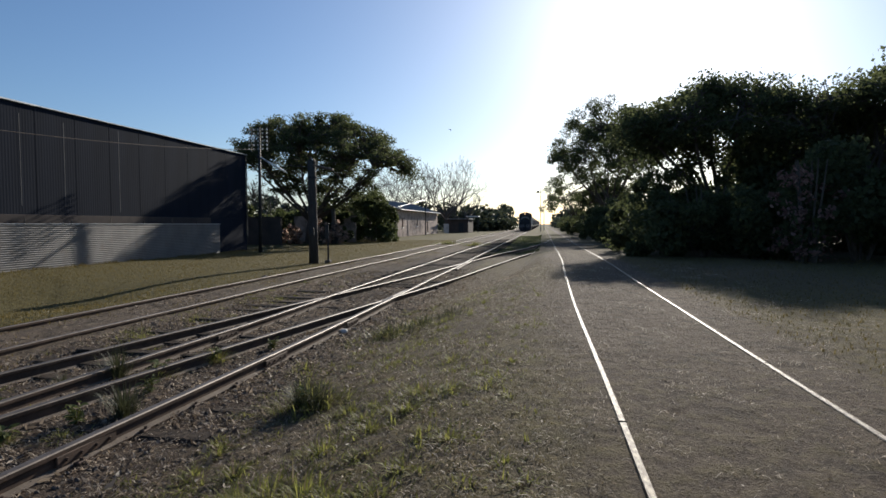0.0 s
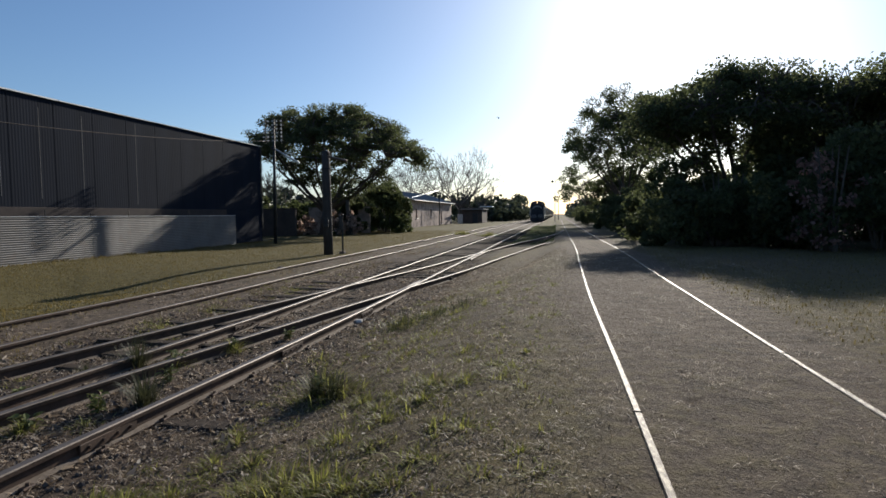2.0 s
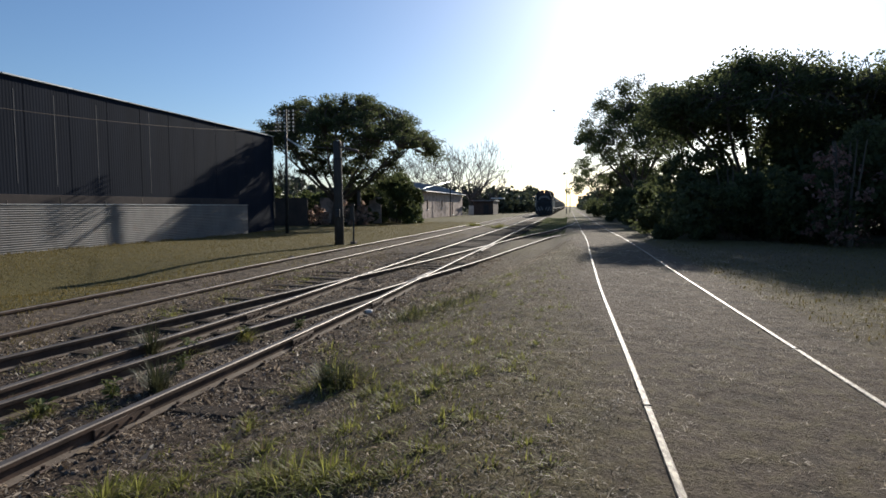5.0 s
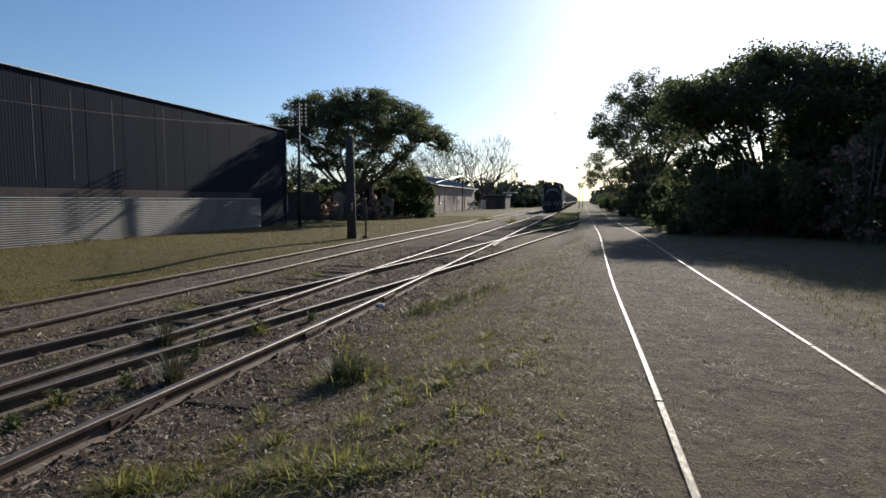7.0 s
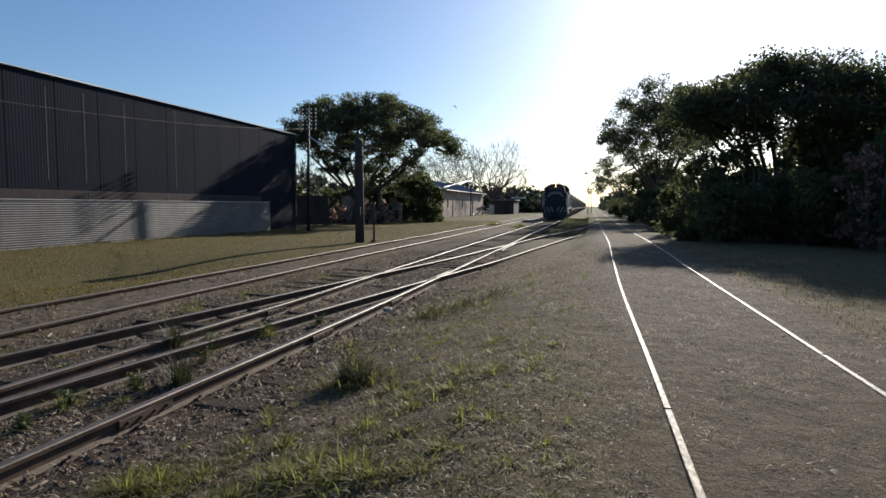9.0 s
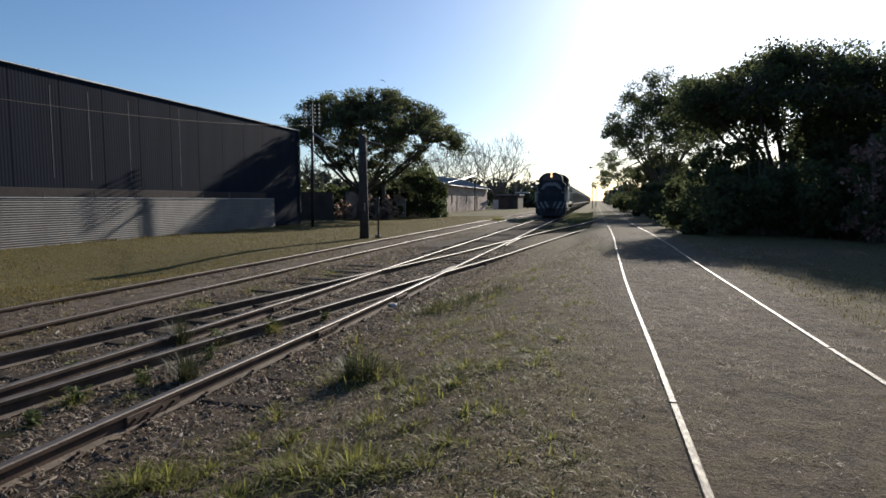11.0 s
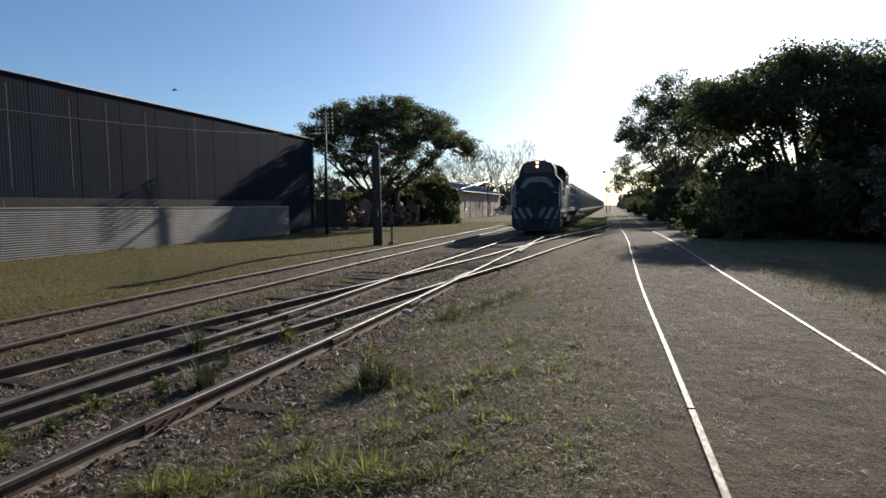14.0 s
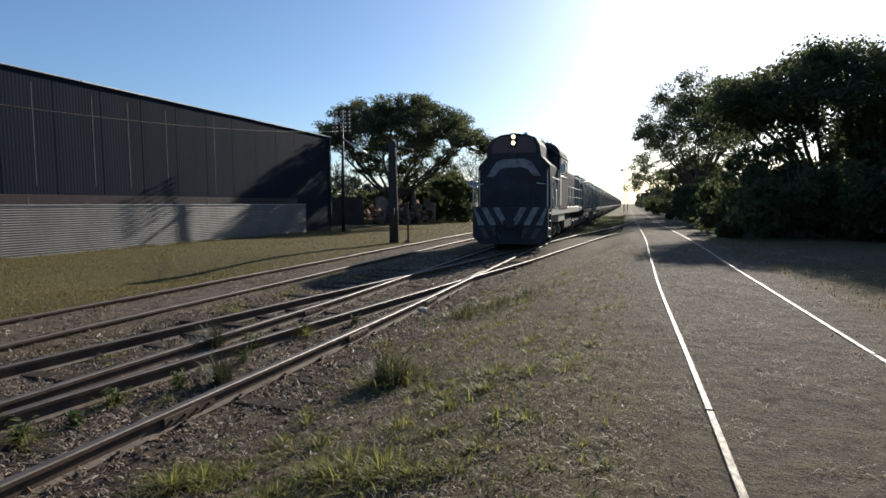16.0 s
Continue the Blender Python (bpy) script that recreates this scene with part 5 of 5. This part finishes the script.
# ---- train ----
LOCO = surface("dark_loco_paint", (0.030, 0.032, 0.039), (0.052, 0.055, 0.064), 0.75, 0.0, 20, 1.5, 0.05, stain=(0.045, 0.036, 0.032), amount=0.3, spec=0.10)
# paint of the red chevrons, and the headlight glow coloured onto the brow
MAROON = surface("maroon_paint_and_glow", (0.060, 0.034, 0.034), (0.088, 0.046, 0.044), 0.5, 0.0, 20, 1.5, 0.05)
STRIPE = surface("pale_stripe_paint", (0.16, 0.16, 0.165), (0.25, 0.25, 0.25), 0.6, 0.0, 25, 3, 0.05, stain=(0.12, 0.11, 0.11), amount=0.5)
UNDER = surface("greasy_underframe", (0.018, 0.016, 0.015), (0.045, 0.038, 0.033), 0.7, 0.2, 30, 3, 0.3)
WORN = surface("worn_bearing_steel", (0.10, 0.092, 0.085), (0.24, 0.22, 0.20), 0.32, 0.7, 40, 6, 0.2)
WAGON = surface("dusty_wagon_paint", (0.25, 0.235, 0.215), (0.38, 0.36, 0.335), 0.26, 0.2, 15, 1.2, 0.1, stain=(0.10, 0.060, 0.040), amount=0.45)
RAILPALE = surface("cream_handrail", (0.58, 0.55, 0.46), (0.74, 0.70, 0.60), 0.5, 0.0, 25, 3, 0.05)
LAMP = glowing("headlight", (1.0, 0.66, 0.34), 3.2)
GLASS = surface("dark_cab_glass", (0.02, 0.025, 0.03), (0.03, 0.035, 0.04), 0.08, 0.0, 20, 2, 0.0)


def hood_profile(w, z0, z1, r, crown=0.0):
    """Upright section with rounded shoulders: half width w, roof bowed by crown."""
    pts = [(-w, z0), (w, z0)]
    for k in range(7):
        a = math.pi / 2 * k / 6
        pts.append((w - r + r * math.cos(a), z1 - r * 0.75 + r * 0.75 * math.sin(a)))
    if crown:
        pts += [(f * (w - r), z1 + crown * (1 - f * f)) for f in (0.6, 0.2, -0.2, -0.6)]
    for k in range(7):
        a = math.pi / 2 + math.pi / 2 * k / 6
        pts.append((-w + r + r * math.cos(a), z1 - r * 0.75 + r * 0.75 * math.sin(a)))
    return pts


def bogie(parent, y, axles, base):
    b = part("bogie_frame", Shape().box((-1.02, y, 0.62), (0.14, base * (axles - 1) + 1.1, 0.30), 0.03).box((1.02, y, 0.62), (0.14, base * (axles - 1) + 1.1, 0.30), 0.03).box((0, y, 0.62), (2.0, 0.5, 0.25), 0.03), UNDER, parent)
    for k in range(axles):
        yy = y + (k - (axles - 1) / 2) * base
        for sx in (-1, 1):
            part("axle_box", Shape().box((sx * 1.10, yy, 0.52), (0.16, 0.34, 0.36), 0.03).tube([(sx * 1.1, yy, 0.52), (sx * 1.22, yy, 0.52)], 0.10, 10), WORN, b)
            part("spring", Shape().tube([(sx * 1.12, yy + 0.42, 0.40), (sx * 1.12, yy + 0.42, 0.72)], 0.08, 8), RUST, b)


def wheels(parent, ys, r=0.48):
    out = []
    for y in ys:
        s = Shape()
        s.tube([(-0.8, 0, 0), (0.8, 0, 0)], 0.075, 10)
        for sx in (-1, 1):
            s.tube([(sx * 0.68, 0, 0), (sx * 0.715, 0, 0), (sx * 0.72, 0, 0), (sx * 0.82, 0, 0)], [r + 0.028, r + 0.028, r, r], 24)
            for k in range(6):
                a = math.pi / 3 * k
                s.box((sx * 0.826, 0.62 * r * math.cos(a), 0.62 * r * math.sin(a)), (0.012, 0.10, 0.10), 0.0)
        w = part("wheelset", s, UNDER, parent)
        w.location = (0, y, r)
        out.append((w, y, r))
    return out


ROLLING = []


def handrail(parent, pts, r=0.02):
    part("handrail", Shape().tube(pts, r, 6), RAILPALE, parent, "cream painted handrail")


def build_loco():
    t = thing("locomotive", "dark diesel locomotive with pale chevrons and lit headlights", "locomotive")
    L = 16.8
    deck = Shape().box((0, L / 2, 1.28), (2.62, L - 0.5, 0.20), 0.02).box((0, L / 2, 1.02), (1.3, L - 1.0, 0.36), 0.02)
    part("deck", deck, UNDER, t)
    for sx in (-1, 1):
        part("deck_edge", Shape().box((sx * 1.33, 7.1, 1.30), (0.05, 12.4, 0.28), 0.01), RAILPALE, t, "cream deck edge strip")
    pil = Shape().extrude([(-1.34, 1.50), (-1.34, 0.42), (-1.05, 0.16), (1.05, 0.16), (1.34, 0.42), (1.34, 1.50)], 0.0, 0.14)
    front = part("pilot", pil, LOCO, t)
    for sx in (-1, 1):
        for k in range(3):
            x0 = sx * (0.04 + 0.44 * k)
            q = [(x0, 0.84), (x0 + sx * 0.22, 0.84), (x0 + sx * (0.22 + 0.34), 1.46), (x0 + sx * 0.34, 1.46)]
            q = [(max(-1.33, min(1.33, a)), z) for a, z in q]
            part("chevron", Shape().extrude(q, -0.008, 0.004), STRIPE, front, "pale slanting stripe")
        for k in range(2):
            x0 = sx * (0.30 + 0.42 * k)
            q = [(x0, 0.36), (x0 + sx * 0.18, 0.36), (x0 + sx * 0.38, 0.74), (x0 + sx * 0.20, 0.74)]
            part("chevron", Shape().extrude(q, -0.008, 0.004), MAROON, front, "dull red slanting stripe")
    part("coupler", Shape().box((0, -0.25, 0.88), (0.28, 0.55, 0.30), 0.05).box((0.08, -0.5, 0.88), (0.36, 0.22, 0.34), 0.06), UNDER, t)
    for sx in (-1, 1):
        part("hose", Shape().tube([(sx * 0.45, -0.02, 0.85), (sx * 0.45, -0.2, 0.7), (sx * 0.40, -0.22, 0.35)], 0.03, 8), UNDER, t, smooth=True)
        for k in range(4):
            part("step", Shape().box((sx * 1.20, 0.42, 0.42 + 0.28 * k), (0.34, 0.30, 0.04), 0.005), RAILPALE, t)
        part("step_side", Shape().box((sx * 1.36, 0.62, 0.85), (0.03, 0.10, 1.0), 0.005), LOCO, t)
    # high short hood, cab, long hood
    hood = part("short_hood", Shape().extrude([(-1.33, 1.38), (1.33, 1.38), (1.31, 2.96), (1.00, 3.28), (0.93, 3.70), (0.78, 3.95), (0.45, 4.07), (0.0, 4.12), (-0.45, 4.07), (-0.78, 3.95), (-0.93, 3.70), (-1.00, 3.28), (-1.31, 2.96)], 0.72, 3.2), LOCO, t)
    # brow coloured reddish to stand for the glow of the headlights
    part("brow", Shape().extrude([(-0.80, 3.42), (0.80, 3.42), (0.80, 3.62), (0.68, 3.90), (0.45, 4.00), (-0.45, 4.00), (-0.68, 3.90), (-0.80, 3.62)], 0.708, 0.724), MAROON, hood, "brow panel tinted reddish for the headlight glow")
    arch = [(-0.98, 2.58), (-0.72, 2.58), (-0.50, 2.84), (-0.30, 2.90), (0.30, 2.90), (0.50, 2.84), (0.72, 2.58), (0.98, 2.58), (0.66, 3.08), (0.40, 3.20), (-0.40, 3.20), (-0.66, 3.08)]
    for a in range(5):
        q = [arch[a + 0] if a == 0 else arch[12 - a] if a > 0 else None, arch[1 + a], arch[2 + a], arch[11 - a]]
        part("arch_stripe", Shape().extrude(q, 0.706, 0.724), STRIPE, hood, "pale arched stripe")
    part("nose_panel", Shape().box((0, 0.708, 2.06), (1.25, 0.03, 1.10), 0.012), LOCO, hood)
    for sx in (-1, 1):
        part("corner_rail", Shape().tube([(sx * 1.24, 0.66, 1.5), (sx * 1.24, 0.60, 1.6), (sx * 1.24, 0.60, 2.7), (sx * 1.24, 0.68, 2.8)], 0.018, 6), RAILPALE, hood)
        part("side_grab", Shape().box((sx * 1.36, 2.9, 2.15), (0.05, 0.10, 1.5), 0.01), RAILPALE, hood)
        part("side_panel", Shape().box((sx * 1.345, 2.45, 1.75), (0.03, 0.50, 0.72), 0.01), RAILPALE, hood, "cream side panel")
    case = part("headlight_case", Shape().box((0, 0.70, 3.88), (0.26, 0.10, 0.48), 0.04), LOCO, hood)
    for z in (3.77, 3.99):
        part("headlight", Shape().tube([(0, 0.66, z), (0, 0.635, z)], [0.075, 0.070], 16), LAMP, case, "lit round headlight")
    cab = part("cab", Shape().extrude(hood_profile(1.38, 1.38, 4.02, 0.66), 3.2, 6.3), LOCO, t)
    part("cab_roof", Shape().extrude([(-1.44, 3.46), (-1.38, 3.42), (-0.70, 3.98), (0.70, 3.98), (1.38, 3.42), (1.44, 3.46), (0.74, 4.06), (-0.74, 4.06)], 3.02, 6.45), DARKMETAL, cab)
    for sx in (-1, 1):
        for y in (4.0, 5.3):
            w = part("cab_window", Shape().box((sx * 1.385, y, 3.02), (0.02, 0.95, 0.62), 0.01), GLASS, cab)
            part("window_frame", Shape().box((sx * 1.38, y, 3.36), (0.05, 1.05, 0.05), 0.008).box((sx * 1.38, y, 2.68), (0.05, 1.05, 0.05), 0.008).box((sx * 1.38, y - 0.5, 3.02), (0.05, 0.05, 0.7), 0.008).box((sx * 1.38, y + 0.5, 3.02), (0.05, 0.05, 0.7), 0.008), PALEMETAL, w)
        part("cab_front_window", Shape().box((sx * 1.09, 3.19, 3.15), (0.30, 0.02, 0.55), 0.008), GLASS, cab)
        part("mirror", Shape().box((sx * 1.48, 3.4, 3.0), (0.18, 0.05, 0.34), 0.01), PALEMETAL, cab)
        part("cab_door", Shape().box((sx * 1.385, 3.45, 2.3), (0.02, 0.5, 1.6), 0.005), RAILPALE, cab)
    part("long_hood", Shape().extrude(hood_profile(0.86, 1.38, 3.42, 0.30), 6.3, 15.9), LOCO, t)
    for k in range(11):
        for sx in (-1, 1):
            part("hood_side_door", Shape().box((sx * 0.868, 6.9 + 0.8 * k, 2.3), (0.02, 0.70, 1.5), 0.006), LOCO, t)
    for y in (8.6, 12.6, 14.4):
        part("roof_fan", Shape().tube([(0, y, 3.38), (0, y, 3.56)], [0.55, 0.50], 18), DARKMETAL, t)
    part("exhaust", Shape().box((0, 10.4, 3.52), (0.5, 0.9, 0.28), 0.03), UNDER, t)
    part("horn", Shape().tube([(0.35, 1.6, 4.12), (0.35, 1.2, 4.12)], [0.03, 0.08], 10), PALEMETAL, t)
    part("fuel_tank", Shape().box((0, L / 2, 0.72), (2.4, 3.4, 0.62), 0.08), UNDER, t)
    for sx in (-1, 1):
        handrail(t, [(sx * 1.28, 6.5, 2.38), (sx * 1.28, 15.8, 2.38)])
        handrail(t, [(sx * 1.28, 6.5, 1.90), (sx * 1.28, 15.8, 1.90)], 0.014)
        for y in (0.35, 1.2, 2.2, 6.5, 8.0, 9.5, 11.0, 12.5, 14.0, 15.8):
            w = 1.41 if y < 3 else 1.28
            part("stanchion", Shape().tube([(sx * min(w, 1.34), y, 1.36), (sx * w, y, 1.5), (sx * w, y, 2.40)], 0.022, 6), RAILPALE, t)
        handrail(t, [(sx * 1.41, 0.35, 1.4), (sx * 1.41, 0.35, 2.5), (sx * 1.41, 2.6, 2.5)])
        handrail(t, [(sx * 1.30, 0.12, 0.8), (sx * 1.32, 0.02, 2.25), (sx * 0.95, 0.02, 2.30)], 0.018)
        part("sand_box", Shape().box((sx * 1.20, 1.4, 1.60), (0.34, 0.8, 0.42), 0.02), LOCO, t)
        part("battery_box", Shape().box((sx * 1.15, 4.7, 1.05), (0.30, 2.4, 0.40), 0.02), RAILPALE, t)
    for y in (3.2, L - 3.2):
        bogie(t, y, 3, 1.65)
        ROLLING.extend(wheels(t, [y - 1.65, y, y + 1.65]))
    return t


def build_wagon():
    """A covered hopper with a rounded roof, its front end at y = 0."""
    t = thing("hopper_wagon", "dusty grey covered hopper wagon with rounded roof", "wagon", "wagons of the train")
    L = 11.6
    part("body", Shape().extrude(hood_profile(1.34, 1.25, 3.36, 1.30, 0.04), 0.55, L - 0.2), WAGON, t)
    part("hopper_bottom", Shape().extrude([(1.6, 1.26), (L - 1.4, 1.26), (L - 3.2, 0.55), (L / 2 + 0.6, 0.55), (L / 2, 1.0), (L / 2 - 0.6, 0.55), (3.4, 0.55)], -1.1, 1.1, axis="x"), WAGON, t)
    part("sill", Shape().box((0, L / 2, 1.12), (2.7, L - 0.3, 0.24), 0.02), UNDER, t)
    for k in range(9):
        y = 1.0 + 1.22 * k
        s = Shape().extrude(hood_profile(1.385, 1.25, 3.405, 1.34, 0.04), y, y + 0.07)
        part("body_rib", s, WAGON, t)
    part("roof_walk", Shape().box((0, L / 2, 3.46), (0.7, L - 1.4, 0.05), 0.008), DULL, t)
    for y in (2.6, 5.8, 9.0):
        part("hatch", Shape().tube([(0.55, y, 3.32), (0.55, y, 3.48)], [0.32, 0.28], 14), WAGON, t)
    for y in (0.42, L - 0.08):
        for sx in (-1, 1):
            part("end_ladder", Shape().box((sx * 1.05, y, 2.2), (0.04, 0.04, 2.0), 0.005).box((sx * 1.30, y, 2.2), (0.04, 0.04, 2.0), 0.005).box((sx * 1.18, y, 1.9), (0.25, 0.03, 0.03), 0).box((sx * 1.18, y, 2.4), (0.25, 0.03, 0.03), 0).box((sx * 1.18, y, 2.9), (0.25, 0.03, 0.03), 0), RAILPALE, t)
    part("coupler", Shape().box((0, 0.05, 0.88), (0.25, 1.0, 0.28), 0.04), UNDER, t)
    for y in (1.9, L - 1.7):
        bogie(t, y, 2, 1.75)
    for y in (1.9, L - 1.7):
        wheels(t, [y - 0.875, y + 0.875], 0.43)
    return t


loco = build_loco()
wagon = build_wagon()
SIZE = 0.975
loco.scale = wagon.scale = (SIZE, SIZE, SIZE)
TRAIN = [(loco, 0.0)]
WAGON_STEP, FIRST = 12.0 * SIZE, 17.2 * SIZE
TRAIN.append((wagon, FIRST))
for k in range(1, 22):
    TRAIN.append((copy_thing(wagon, Matrix()), FIRST + WAGON_STEP * k))

# where the front of the train is, second by second
RUN = ((0, 123.67), (2, 110.40), (4, 97.31), (6.5, 80.79), (7, 77.55), (8, 71.24), (9, 64.75), (11.5, 48.42), (12.5, 41.35), (13, 37.91), (14, 31.42), (15, 25.50), (16, 19.53))


WINGS = []


def build_bird():
    t = thing("bird", "small dark bird in flight", "bird")
    part("body", Shape().tube([(0, -0.16, 0), (0, -0.10, 0.01), (0, 0.05, 0.0), (0, 0.16, 0), (0, 0.26, 0.0)], [0.015, 0.045, 0.055, 0.03, 0.012], 8), DARKMETAL, t, smooth=True)
    part("tail", Shape().extrude([(-0.02, 0.0), (0.02, 0.0), (0.05, 0.012), (-0.05, 0.012)], 0.24, 0.36), DARKMETAL, t)
    for sx in (-1, 1):
        s = Shape().add([(0, -0.08, 0.02), (sx * 0.28, -0.12, 0.0), (sx * 0.52, 0.02, 0.0), (sx * 0.28, 0.05, 0.0), (0, 0.08, 0.02),
                         (0, -0.08, 0.032), (sx * 0.28, -0.12, 0.012), (sx * 0.52, 0.02, 0.006), (sx * 0.28, 0.05, 0.012), (0, 0.08, 0.032)],
                        [(0, 1, 2, 3, 4), (9, 8, 7, 6, 5), (0, 5, 6, 1), (1, 6, 7, 2), (2, 7, 8, 3), (3, 8, 9, 4), (4, 9, 5, 0)])
        WINGS.append((part("wing", s, DARKMETAL, t), sx))
    return t


bird = build_bird()


def motions():
    for ob, back in TRAIN:
        walk(ob, [(t, pose(-3.83, y + back, RAIL_TOP)) for t, y in RUN])
    for w, y, r in ROLLING:
        rows, end, n = [], RUN[-1][1], 240
        for k in range(n + 1):
            t = 16.0 * k / n
            front = float(np.interp(t, [a for a, b in RUN], [b for a, b in RUN]))
            rows.append((t, pose(0, y, r, math.degrees((front - end) / (r * SIZE)))))
        walk(w, rows)
    for ob, back in TRAIN[1:4]:
        for w in ob.children:
            if w.name.startswith("wheelset"):
                place, rows = w.location.copy(), []
                for k in range(241):
                    front = float(np.interp(16.0 * k / 240, [a for a, b in RUN], [b for a, b in RUN]))
                    rows.append((16.0 * k / 240, pose(*place, math.degrees((front - RUN[-1][1]) / (0.43 * SIZE)))))
                walk(w, rows)
    for w, sx in WINGS:
        walk(w, [(k / 6, pose(0, 0, 0, 0, sx * (-32 if k % 2 else 20), 0)) for k in range(97)])
    # the bird crosses the sky over the shed
    flight = ((0.0, -17.2, 107.2, 19.0, 80), (6.5, -1.4, 89.0, 14.7, 85), (8.5, -18.8, 82.1, 13.1, 80), (9.0, -18.6, 78.7, 14.9, 60), (11.5, -30.4, 66.9, 16.3, 45), (12.0, -35.1, 63.7, 15.0, 50), (12.5, -39.0, 59.3, 13.3, 40),
              (13.0, -42.1, 54.8, 12.1, 20), (13.5, -41.9, 49.9, 11.9, -5), (14.0, -39.7, 46.3, 12.6, -30), (14.5, -36.3, 43.5, 13.6, -45), (15.0, -31.1, 39.3, 15.1, -50), (15.3, -27.1, 36.8, 16.0, -50), (16.0, -18.0, 31.0, 20.0, -50))
    walk(bird, [(t, pose(x, y, z, 0, 8, turn)) for t, x, y, z, turn in flight])


motions()
